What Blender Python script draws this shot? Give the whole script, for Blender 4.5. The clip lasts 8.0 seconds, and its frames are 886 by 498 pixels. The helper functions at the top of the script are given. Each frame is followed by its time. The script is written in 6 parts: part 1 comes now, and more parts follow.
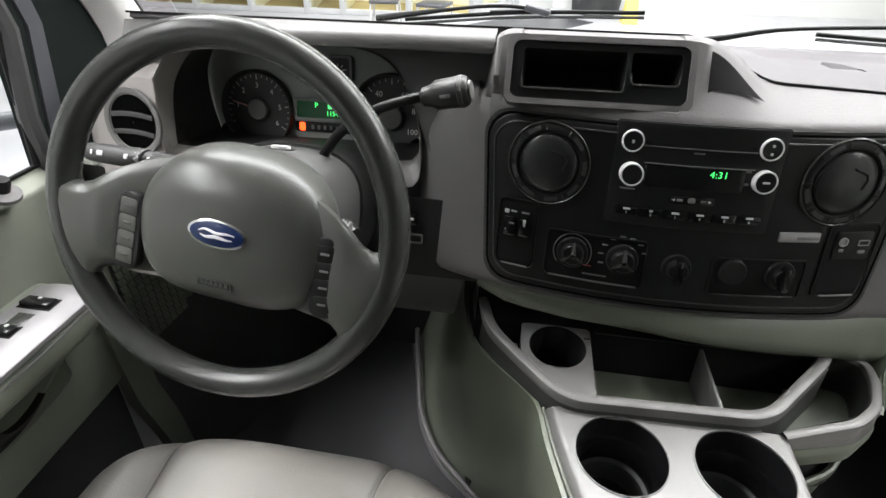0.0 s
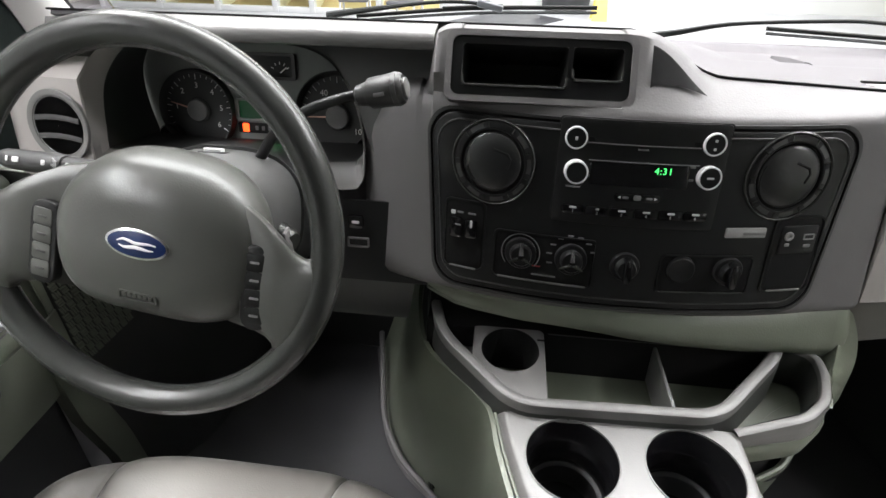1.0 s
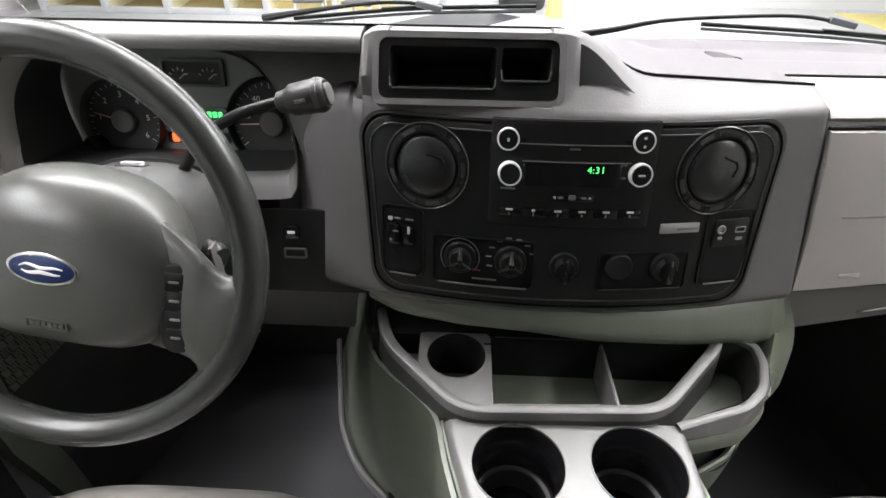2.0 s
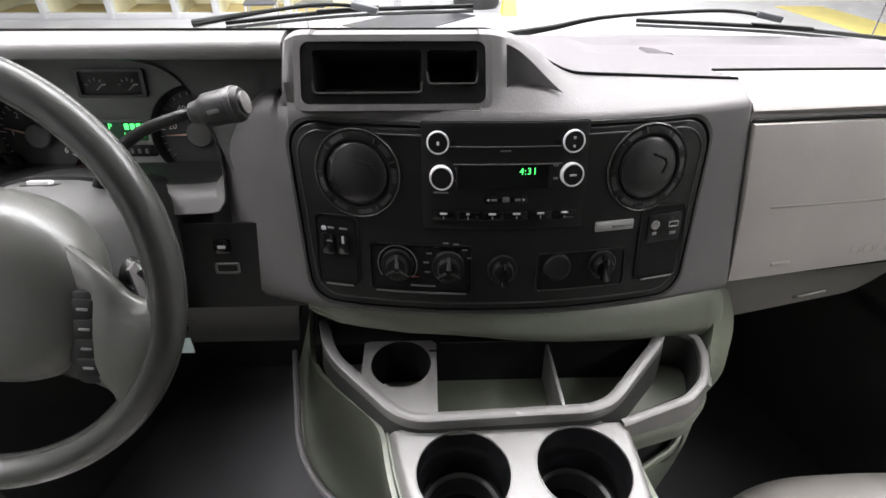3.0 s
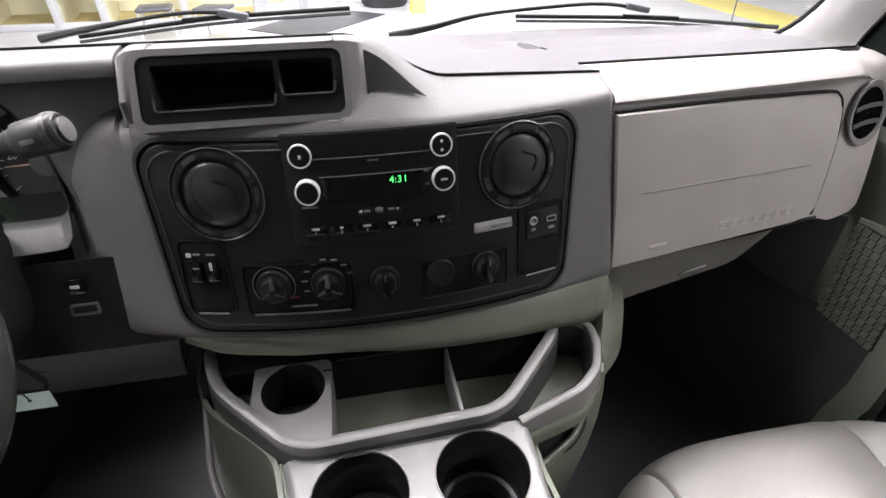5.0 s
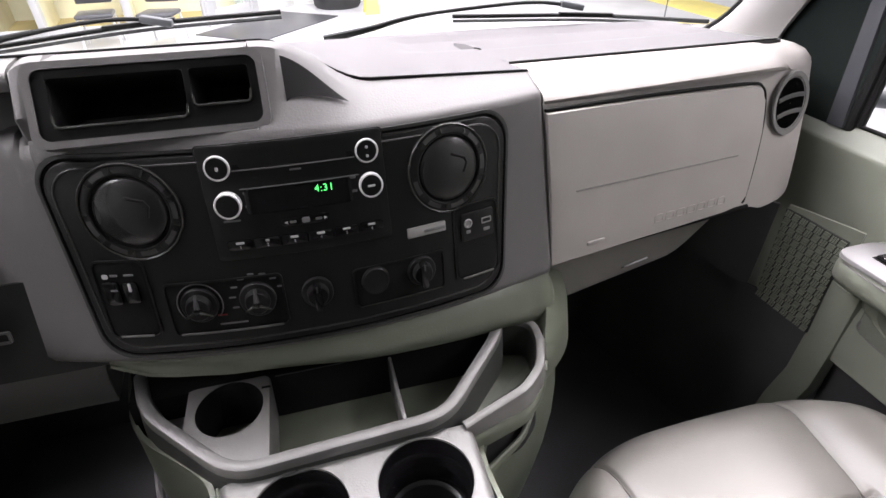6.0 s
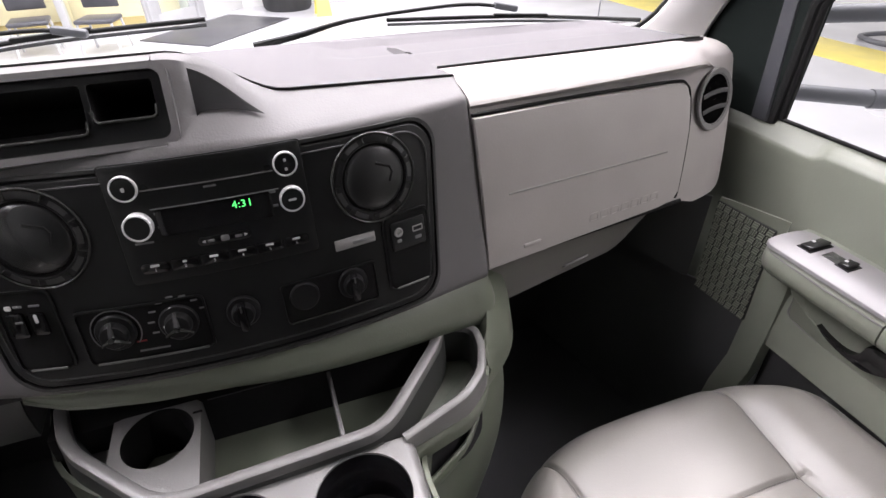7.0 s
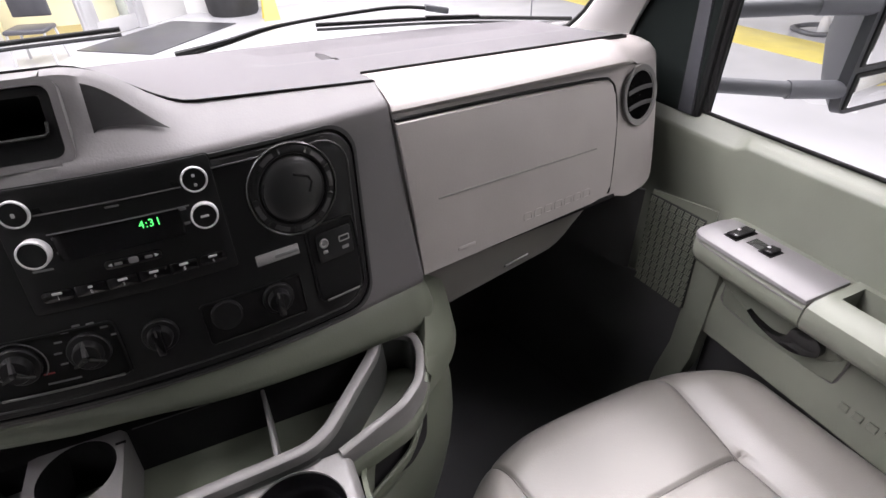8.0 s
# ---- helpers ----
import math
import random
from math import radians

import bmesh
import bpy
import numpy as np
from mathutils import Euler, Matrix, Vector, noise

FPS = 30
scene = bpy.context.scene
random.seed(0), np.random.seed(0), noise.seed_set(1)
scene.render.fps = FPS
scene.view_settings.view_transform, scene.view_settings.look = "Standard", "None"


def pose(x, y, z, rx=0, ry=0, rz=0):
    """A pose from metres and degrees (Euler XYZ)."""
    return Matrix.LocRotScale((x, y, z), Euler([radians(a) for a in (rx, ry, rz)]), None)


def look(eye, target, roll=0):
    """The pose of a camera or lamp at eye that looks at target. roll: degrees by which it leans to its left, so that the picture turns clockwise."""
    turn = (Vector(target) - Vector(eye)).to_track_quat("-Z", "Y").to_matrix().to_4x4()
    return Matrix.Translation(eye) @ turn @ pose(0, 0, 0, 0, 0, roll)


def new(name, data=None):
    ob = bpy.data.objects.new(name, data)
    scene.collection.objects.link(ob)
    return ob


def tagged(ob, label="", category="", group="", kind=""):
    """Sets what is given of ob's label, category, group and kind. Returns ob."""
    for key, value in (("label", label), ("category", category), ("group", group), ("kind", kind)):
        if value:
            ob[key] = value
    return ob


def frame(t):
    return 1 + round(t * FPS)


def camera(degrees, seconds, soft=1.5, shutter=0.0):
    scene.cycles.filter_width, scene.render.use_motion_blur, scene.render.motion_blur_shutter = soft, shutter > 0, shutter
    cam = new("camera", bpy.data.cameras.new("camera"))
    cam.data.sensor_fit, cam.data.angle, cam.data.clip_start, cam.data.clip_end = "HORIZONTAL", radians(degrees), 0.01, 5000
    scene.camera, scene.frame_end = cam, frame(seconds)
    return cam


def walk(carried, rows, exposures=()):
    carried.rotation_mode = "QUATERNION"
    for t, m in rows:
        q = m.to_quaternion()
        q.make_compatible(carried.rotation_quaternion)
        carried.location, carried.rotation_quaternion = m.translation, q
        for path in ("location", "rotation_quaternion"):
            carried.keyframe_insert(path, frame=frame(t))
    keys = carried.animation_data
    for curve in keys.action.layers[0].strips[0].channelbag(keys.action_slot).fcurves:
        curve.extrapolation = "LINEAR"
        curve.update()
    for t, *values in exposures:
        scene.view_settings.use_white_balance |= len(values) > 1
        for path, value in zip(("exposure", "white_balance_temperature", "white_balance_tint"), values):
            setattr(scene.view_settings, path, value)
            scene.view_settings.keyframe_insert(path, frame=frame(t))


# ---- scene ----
cam = camera(81.4, 8.0)
PATH = [
    (0, (-0.202, -0.031, 1.01), (-0.463, 1.603, -0.113), 0.6),
    (0.5, (-0.179, -0.016, 1.008), (-0.425, 1.62, -0.116), 0.4),
    (1, (-0.163, -0.004, 1.003), (-0.343, 1.638, -0.124), 0.8),
    (1.5, (-0.146, 0.006, 1.003), (-0.264, 1.653, -0.125), 0.8),
    (3, (-0.088, 0.031, 1.003), (-0.028, 1.681, -0.126), 0.3),
    (3.5, (-0.073, 0.036, 1.005), (0.056, 1.68, -0.126), 0.1),
    (4, (-0.054, 0.039, 1.008), (0.136, 1.676, -0.126), -0.1),
    (4.5, (-0.039, 0.043, 1.006), (0.21, 1.671, -0.129), -0.1),
    (6, (0.02, 0.049, 1.005), (0.449, 1.638, -0.131), -0.6),
    (6.5, (0.04, 0.049, 1.007), (0.532, 1.619, -0.131), -0.6),
    (7, (0.064, 0.049, 1.009), (0.616, 1.598, -0.13), -0.8),
    (7.5, (0.087, 0.048, 1.007), (0.698, 1.574, -0.133), -1.0),
    (8, (0.109, 0.042, 1.01), (0.785, 1.541, -0.129), -1.2),
]
LIGHTNESS = [(0, 0.05, 6500, 3), (1.5, 0.25, 6500, 5), (4, 0.25, 6500, 9), (6, 0.22, 6500, 12), (8, -0.03, 6500, 14)]
walk(cam, [(t, look(eye, target, roll)) for t, eye, target, roll in PATH], LIGHTNESS)

# ---------------------------------------------------------------- light
world = bpy.data.worlds.new("world")
world.use_nodes = True
world.node_tree.nodes["Background"].inputs[0].default_value = (0.9, 0.95, 1.0, 1)
world.node_tree.nodes["Background"].inputs[1].default_value = 0.05
scene.world = world


def ceiling_lamp(x, y, z, sx, sy, watts, colour=(1.0, 0.93, 0.99)):
    d = bpy.data.lights.new("workshop_lamp", "AREA")
    d.shape, d.size, d.size_y, d.energy, d.color = "RECTANGLE", sx, sy, watts, colour
    ob = new("workshop_lamp", d)
    ob.matrix_basis = look((x, y, z), (x, y + 0.001, z - 1))
    return ob


ceiling_lamp(0.3, 2.0, 3.3, 5.0, 1.2, 275)
ceiling_lamp(2.9, 0.2, 3.3, 1.2, 4.4, 165)
ceiling_lamp(-2.5, 0.1, 3.3, 1.2, 4.4, 275)
ceiling_lamp(0.8, 8.0, 3.3, 9.0, 2.4, 620)

# ---------------------------------------------------------------- materials


def material(name, base, rough=0.5, metal=0.0, vary=0.12, grain=900.0, bump=0.15, stain=4.0, coat=0.0, spec=0.5, even=False, swing=0.03):
    """A surface with fine grain relief, and blotches of wear at a larger scale."""
    m = bpy.data.materials.new(name)
    m.use_nodes = True
    nt = m.node_tree
    b = nt.nodes["Principled BSDF"]
    co = nt.nodes.new("ShaderNodeTexCoord")
    n1 = nt.nodes.new("ShaderNodeTexNoise")
    n1.inputs["Scale"].default_value, n1.inputs["Detail"].default_value = stain, 2.5
    n2 = nt.nodes.new("ShaderNodeTexNoise")
    n2.inputs["Scale"].default_value, n2.inputs["Detail"].default_value = grain, 2.0
    ramp = nt.nodes.new("ShaderNodeMapRange")
    ramp.interpolation_type = "SMOOTHSTEP"
    ramp.inputs["From Min"].default_value, ramp.inputs["From Max"].default_value = 0.22, 0.78
    ramp.inputs["To Min"].default_value, ramp.inputs["To Max"].default_value = 1 - vary, 1 + vary
    mix = nt.nodes.new("ShaderNodeMix")
    mix.data_type, mix.blend_type = "RGBA", "MULTIPLY"
    mix.inputs["Factor"].default_value = 1.0
    mix.inputs["A"].default_value = (*base, 1)
    bp = nt.nodes.new("ShaderNodeBump")
    bp.inputs["Strength"].default_value, bp.inputs["Distance"].default_value = bump, 0.0006
    rr = nt.nodes.new("ShaderNodeMapRange")
    swing = 0.0 if even else swing
    rr.inputs["From Min"].default_value, rr.inputs["From Max"].default_value = 0.3, 0.7
    rr.inputs["To Min"].default_value, rr.inputs["To Max"].default_value = max(0.02, rough - swing), min(1, rough + swing)
    li = nt.links.new
    for n in (n1, n2):
        li(co.outputs["Object"], n.inputs["Vector"])
    li(n1.outputs["Fac"], ramp.inputs["Value"])
    li(ramp.outputs["Result"], mix.inputs["B"])
    li(mix.outputs["Result"], b.inputs["Base Color"])
    li(n1.outputs["Fac"], rr.inputs["Value"])
    li(rr.outputs["Result"], b.inputs["Roughness"])
    li(n2.outputs["Fac"], bp.inputs["Height"])
    li(bp.outputs["Normal"], b.inputs["Normal"])
    b.inputs["Metallic"].default_value = metal
    b.inputs["Coat Weight"].default_value = coat
    b.inputs["Specular IOR Level"].default_value = spec
    return m


def glowing(name, colour, strength):
    m = bpy.data.materials.new(name)
    m.use_nodes = True
    b = m.node_tree.nodes["Principled BSDF"]
    b.inputs["Base Color"].default_value = (0.01, 0.01, 0.01, 1)
    b.inputs["Emission Color"].default_value = (*colour, 1)
    b.inputs["Emission Strength"].default_value = strength
    return m


def glass(name, colour=(0.95, 1.0, 0.97)):
    m = bpy.data.materials.new(name)
    m.use_nodes = True
    b = m.node_tree.nodes["Principled BSDF"]
    b.inputs["Base Color"].default_value = (*colour, 1)
    b.inputs["Transmission Weight"].default_value = 1.0
    b.inputs["Roughness"].default_value = 0.0
    b.inputs["IOR"].default_value = 1.01
    return m


M_TRIM = material("grey_trim_plastic", (0.280, 0.265, 0.251), 0.48, vary=0.09, grain=420, bump=0.3, stain=7)
M_PAD = material("grey_dash_pad", (0.088, 0.085, 0.088), 0.72, vary=0.07, grain=420, bump=0.35, spec=0.2)
M_POD = material("dark_grey_dash_plastic", (0.104, 0.101, 0.100), 0.52, vary=0.08, grain=420, bump=0.3)
M_BLACK = material("black_matt_plastic", (0.0105, 0.0108, 0.0108), 0.38, vary=0.15, grain=500, bump=0.15, spec=0.26)
M_GLOSS = material("black_gloss_plastic", (0.007, 0.007, 0.0075), 0.16, bump=0.02)
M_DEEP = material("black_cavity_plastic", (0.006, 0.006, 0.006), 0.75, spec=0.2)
M_WHEEL = material("worn_grey_vinyl", (0.030, 0.0315, 0.029), 0.27, vary=0.0, grain=420, bump=0.06, stain=9, even=True)
M_HUB = material("grey_grained_vinyl", (0.060, 0.062, 0.056), 0.29, vary=0.0, grain=520, bump=0.22, stain=9, even=True)
M_CONSOLE = material("olive_grey_cover_plastic", (0.116, 0.130, 0.098), 0.40, vary=0.15, grain=420, bump=0.3, stain=6)
M_VOID = material("unlit_cavity_black", (0.003, 0.003, 0.003), 1.0, spec=0.0, bump=0.0)
M_VENT = material("charcoal_vent_plastic", (0.04, 0.04, 0.04), 0.42, vary=0.08)
# Darker trim grey that paints the shade of a moulded crease.
M_CREASE = material("crease_shade_grey", (0.15, 0.145, 0.135), 0.6, vary=0.05)
# Trim grey darkened for the shade under the airbag door.
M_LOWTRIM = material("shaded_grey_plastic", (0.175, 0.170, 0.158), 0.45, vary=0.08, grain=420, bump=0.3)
M_BEZEL = material("charcoal_grey_plastic", (0.065, 0.066, 0.064), 0.45, vary=0.08, grain=420, bump=0.3)
M_BALL = material("satin_black_ball", (0.016, 0.0165, 0.0165), 0.28, vary=0.1, bump=0.05)
M_SILVER = material("silver_painted_plastic", (0.25, 0.246, 0.24), 0.45, metal=0.1, vary=0.06)
M_CHROME = material("chrome", (0.75, 0.75, 0.75), 0.12, metal=1.0, bump=0.0)
M_SEAT = material("beige_seat_vinyl", (0.185, 0.178, 0.163), 0.42, vary=0.03, grain=420, bump=0.35, stain=6)
M_RUBBER = material("black_floor_rubber", (0.042, 0.042, 0.044), 0.65, vary=0.3, grain=150, bump=0.4)
M_HEAD = material("light_headliner", (0.6, 0.59, 0.57), 0.8, vary=0.04)
M_ROOF = material("grey_headliner", (0.30, 0.30, 0.29), 0.9, vary=0.06)
M_RING = material("bright_silver_ring", (0.8, 0.8, 0.8), 0.3, metal=0.2, vary=0.03, bump=0.0)
M_RIM = material("mid_grey_plastic", (0.124, 0.123, 0.118), 0.36, vary=0.1, grain=420, bump=0.3)
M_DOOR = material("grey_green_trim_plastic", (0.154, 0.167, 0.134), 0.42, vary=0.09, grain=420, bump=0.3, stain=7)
M_SEATSEAM = material("dull_seam_thread", (0.10, 0.095, 0.085), 0.6)
M_SWITCHPLATE = material("pale_grey_switch_plate_plastic", (0.165, 0.161, 0.163), 0.42, vary=0.05, grain=420, bump=0.2)
M_SAIL = material("green_black_sail_plastic", (0.010, 0.013, 0.012), 0.9, spec=0.06)
M_SLATE = material("slate_grey_plastic", (0.044, 0.046, 0.052), 0.5, vary=0.08, grain=420, bump=0.2)
M_DIAL = material("dark_grey_dial", (0.036, 0.037, 0.036), 0.6, vary=0.0, even=True, bump=0.0)
M_GAUGE = material("grey_gauge_plate", (0.24, 0.255, 0.24), 0.5, vary=0.05)
M_WHITEPRINT = material("white_print", (0.85, 0.85, 0.82), 0.5, bump=0.0)
M_DARKWALL = material("dark_unseen_wall", (0.10, 0.10, 0.10), 0.9, vary=0.1, grain=300)
M_WHITE = material("white_van_paint", (0.8, 0.8, 0.8), 0.15, vary=0.02, bump=0.0, coat=0.5)
M_WALL = material("white_painted_wall", (0.82, 0.82, 0.80), 0.6, vary=0.04, grain=60, stain=1.0)
M_FLOOR = material("grey_epoxy_floor", (0.60, 0.60, 0.63), 0.25, vary=0.1, grain=40, stain=0.8, bump=0.05)
M_YELLOW = material("yellow_paint", (0.88, 0.74, 0.19), 0.4, vary=0.06)
M_BLUE = material("dark_blue_enamel", (0.010, 0.020, 0.070), 0.2, bump=0.0)
M_PRINT = material("pale_print", (0.5, 0.5, 0.5), 0.5, bump=0.0)
M_DIM = material("dim_print", (0.16, 0.16, 0.16), 0.5, bump=0.0)
M_GREEN = glowing("green_display", (0.10, 1.0, 0.20), 1.7)
M_RED = glowing("red_warning_lamp", (1.0, 0.06, 0.01), 4.0)
M_GLASS = glass("window_glass")
M_MIRROR = material("mirror_glass", (0.9, 0.9, 0.9), 0.02, metal=1.0, vary=0.0, bump=0.0)
M_LABEL = material("pale_green_sticker", (0.55, 0.7, 0.68), 0.5)
M_GREYARM = material("grey_textured_plastic", (0.12, 0.123, 0.135), 0.5, vary=0.08)

# ---------------------------------------------------------------- mesh helpers


def thing(name, at, label, category, group="", kind=""):
    ob = new(name)
    ob.location = at
    return tagged(ob, label, category, group, kind)


def whole(ob):
    return ob.matrix_basis if ob.parent is None else whole(ob.parent) @ ob.matrix_parent_inverse @ ob.matrix_basis


def part(name, bm, mat, parent=None, label="", sharp=38):
    me = bpy.data.meshes.new(name)
    bmesh.ops.recalc_face_normals(bm, faces=bm.faces)
    bm.to_mesh(me)
    bm.free()
    me.materials.append(mat)
    me.shade_smooth()
    me.set_sharp_from_angle(angle=radians(sharp))
    ob = new(name, me)
    if parent is not None:
        ob.parent = parent
        ob.matrix_parent_inverse = whole(parent).inverted()
    if label:
        ob["label"] = label
    return ob


def lerp(a, b, t):
    return a + (b - a) * t


def ease(t):
    t = max(0.0, min(1.0, t))
    return t * t * (3 - 2 * t)


def spline(pts, n):
    """Points along a smooth curve through pts."""
    P = [Vector(p) for p in pts]
    P = [2 * P[0] - P[1]] + P + [2 * P[-1] - P[-2]]
    out = []
    segs = len(P) - 3
    for i in range(n + 1):
        f = i / n * segs
        k = min(int(f), segs - 1)
        t = f - k
        a, b, c, d = P[k:k + 4]
        out.append(0.5 * (2 * b + (c - a) * t + (2 * a - 5 * b + 4 * c - d) * t * t + (3 * b - a - 3 * c + d) * t ** 3))
    return out


def rounded_path(pts, r=0.018, n=5):
    """A path of straight runs whose corners are rounded."""
    P = [Vector(p) for p in pts]
    out = [P[0]]
    for a, b, c in zip(P, P[1:], P[2:]):
        u, v = b - a, c - b
        k = min(r, u.length * 0.45, v.length * 0.45)
        s, e = b - u.normalized() * k, b + v.normalized() * k
        for i in range(n + 1):
            t = i / n
            out.append(s.lerp(b, t).lerp(b.lerp(e, t), t))
    out.append(P[-1])
    full = [out[0]]
    for a, b in zip(out, out[1:]):
        m = max(1, int((b - a).length / 0.012))
        full += [a.lerp(b, i / m) for i in range(1, m + 1)]
    return full


def sheet(rows, thick=0.004, closed=False):
    """A skin through rows of points, given a thickness along its normals."""
    bm = bmesh.new()
    vs = [[bm.verts.new(p) for p in r] for r in rows]
    n = len(rows[0])
    for a, b in zip(vs, vs[1:]):
        for i in range(n if closed else n - 1):
            bm.faces.new((a[i], a[(i + 1) % n], b[(i + 1) % n], b[i]))
    if thick:
        bmesh.ops.recalc_face_normals(bm, faces=bm.faces)
        bm.normal_update()
        front = bm.verts[:]
        away = sum((v.normal.dot(v.co - Vector((0, 0, 1.0))) for v in front))
        sgn = 1 if away > 0 else -1
        edge = [e for e in bm.edges if len(e.link_faces) == 1]
        faces = bm.faces[:]
        twin = {v: bm.verts.new(v.co + v.normal * sgn * thick) for v in front}
        for f in faces:
            bm.faces.new([twin[v] for v in reversed(f.verts)])
        for e in edge:
            a, b = e.verts
            bm.faces.new((a, b, twin[b], twin[a]))
    return bm


def loft(loops, caps=True):
    """A closed body through loops of equally many points."""
    bm = bmesh.new()
    vs = [[bm.verts.new(p) for p in r] for r in loops]
    n = len(loops[0])
    for a, b in zip(vs, vs[1:]):
        for i in range(n):
            bm.faces.new((a[i], a[(i + 1) % n], b[(i + 1) % n], b[i]))
    if caps:
        bm.faces.new(vs[0])
        bm.faces.new(vs[-1])
    return bm


def box(x0, y0, z0, x1, y1, z1, bevel=0.004, seg=2, m=None):
    bm = bmesh.new()
    bmesh.ops.create_cube(bm, size=1.0)
    for v in bm.verts:
        v.co = Vector((lerp(x0, x1, v.co.x + 0.5), lerp(y0, y1, v.co.y + 0.5), lerp(z0, z1, v.co.z + 0.5)))
    if bevel:
        bmesh.ops.bevel(bm, geom=bm.edges[:], offset=bevel, segments=seg, affect="EDGES", profile=0.5)
    if m is not None:
        bm.transform(m)
    return bm


def rounded(w, h, r, n=5, top=None):
    """The outline of a rounded rectangle about the origin; top: its width at the top."""
    top = w if top is None else top
    out = []
    for cx, cy, a0 in ((1, 1, 0), (-1, 1, 90), (-1, -1, 180), (1, -1, 270)):
        half = (top if cy > 0 else w) / 2
        for i in range(n + 1):
            a = radians(a0 + 90 * i / n)
            out.append(((half - r) * cx + r * math.cos(a), (h / 2 - r) * cy + r * math.sin(a)))
    return out


def ellipse(a, b, n=40):
    return [(a * math.cos(2 * math.pi * i / n), b * math.sin(2 * math.pi * i / n)) for i in range(n)]


def slab(outline, d0, d1, bevel=0.0015, m=None, fit=None):
    """An outline raised from depth d0 to d1, its top edge rounded; fit maps (x, y, depth) to the world."""
    cx = sum(p[0] for p in outline) / len(outline)
    cy = sum(p[1] for p in outline) / len(outline)

    def inset(e):
        res = []
        for x, y in outline:
            l = math.hypot(x - cx, y - cy) or 1
            res.append((cx + (x - cx) * (1 - e / l), cy + (y - cy) * (1 - e / l)))
        return res
    s = 1 if d1 > d0 else -1
    rings = [(outline, d0), (outline, d1 - s * bevel), (inset(bevel * 0.3), d1 - s * bevel * 0.3), (inset(bevel), d1)]
    bm = loft([[Vector((x, y, d)) for x, y in o] for o, d in rings])
    return place(bm, m, fit)


def place(bm, m=None, fit=None):
    if m is not None:
        bm.transform(m)
    if fit is not None:
        for v in bm.verts:
            v.co = fit(v.co)
    return bm


def frame_ring(outer, inner, d0, d1, m=None, fit=None):
    """A flat ring between two outlines of equally many points."""
    loops = [[Vector((x, y, d)) for x, y in o] for o, d in ((outer, d0), (outer, d1), (inner, d1), (inner, d0), (outer, d0))]
    return place(loft(loops, caps=False), m, fit)


def lathe(profile, n=40, m=None, fit=None, squash=(1, 1), caps=True):
    """A body turned round the local z axis from a profile of radius and height."""
    loops = [[Vector((r * math.cos(2 * math.pi * i / n) * squash[0], r * math.sin(2 * math.pi * i / n) * squash[1], z)) for i in range(n)] for r, z in profile]
    return place(loft(loops, caps), m, fit)


def tube(path, radius, n=14, closed=False, squash=1.0, caps=True):
    """A pipe along points; radius is a number or one for each point."""
    P = [Vector(p) for p in path]
    R = radius if isinstance(radius, (list, tuple)) else [radius] * len(P)
    loops, up = [], None
    for i, p in enumerate(P):
        if closed:
            d = (P[(i + 1) % len(P)] - P[i - 1]).normalized()
        else:
            d = (P[min(i + 1, len(P) - 1)] - P[max(i - 1, 0)]).normalized()
        if up is None:
            up = Vector((0, 0, 1)) if abs(d.z) < 0.9 else Vector((0, 1, 0))
        side = d.cross(up).normalized()
        up = side.cross(d).normalized()
        loops.append([p + R[i] * (side * math.cos(2 * math.pi * k / n) + up * squash * math.sin(2 * math.pi * k / n)) for k in range(n)])
    if closed:
        loops.append(loops[0])
        bm = loft(loops, caps=False)
        bmesh.ops.remove_doubles(bm, verts=bm.verts, dist=1e-6)
        return bm
    return loft(loops, caps)


def basis(o, ux, uy):
    """The matrix of a local frame at o whose x and y run along ux and uy."""
    a = Vector(ux).normalized()
    c = a.cross(Vector(uy)).normalized()
    b = c.cross(a)
    m = Matrix((a, b, c)).transposed().to_4x4()
    m.translation = Vector(o)
    return m


def lettering(text, size, m, mat, parent, depth=0.0006, name="lettering", fit=None):
    cu = bpy.data.curves.new(name, "FONT")
    cu.body, cu.size, cu.align_x, cu.align_y, cu.extrude = text, size, "CENTER", "CENTER", depth
    cu.resolution_u = 2
    tmp = bpy.data.objects.new(name, cu)
    scene.collection.objects.link(tmp)
    bpy.context.view_layer.update()
    me = bpy.data.meshes.new_from_object(tmp)
    bpy.data.objects.remove(tmp)
    bm = bmesh.new()
    bm.from_mesh(me)
    bpy.data.meshes.remove(me)
    return part(name, place(bm, m, fit), mat, parent)


def join(*bms):
    """Several bodies as one mesh of one part."""
    out = bmesh.new()
    for b in bms:
        me = bpy.data.meshes.new("join")
        b.to_mesh(me)
        b.free()
        out.from_mesh(me)
        bpy.data.meshes.remove(me)
    return out


# ---------------------------------------------------------------- shapes of the dashboard


def panel_y(x, z):
    """The convex face of the centre stack."""
    return 0.566 + 0.25 * (z - 0.78) + 0.55 * x * x


def on_panel(v):
    """From x, height and depth towards the seats to the face of the centre stack."""
    return Vector((v.x, panel_y(v.x, v.y) - v.z * 0.97, v.y + v.z * 0.243))


def hump(x):
    """How far the instrument hood's crest is raised at x: 1 over the storage bin and the gauges, 0 beside them."""
    return 1 - ease((x + 0.02) / 0.115)


def seam(x):
    """The rear edge of the soft upper pad."""
    if x > 0.3035:
        return Vector((x, 0.742 + 0.01 * (x - 0.3), 0.808))
    h = hump(x)
    return Vector((x, lerp(lerp(0.640, 0.667, max(0.0, (x - 0.09) / 0.21)), 0.668, h), lerp(lerp(0.833, 0.818, max(0.0, (x - 0.09) / 0.21)), 0.876, h)))


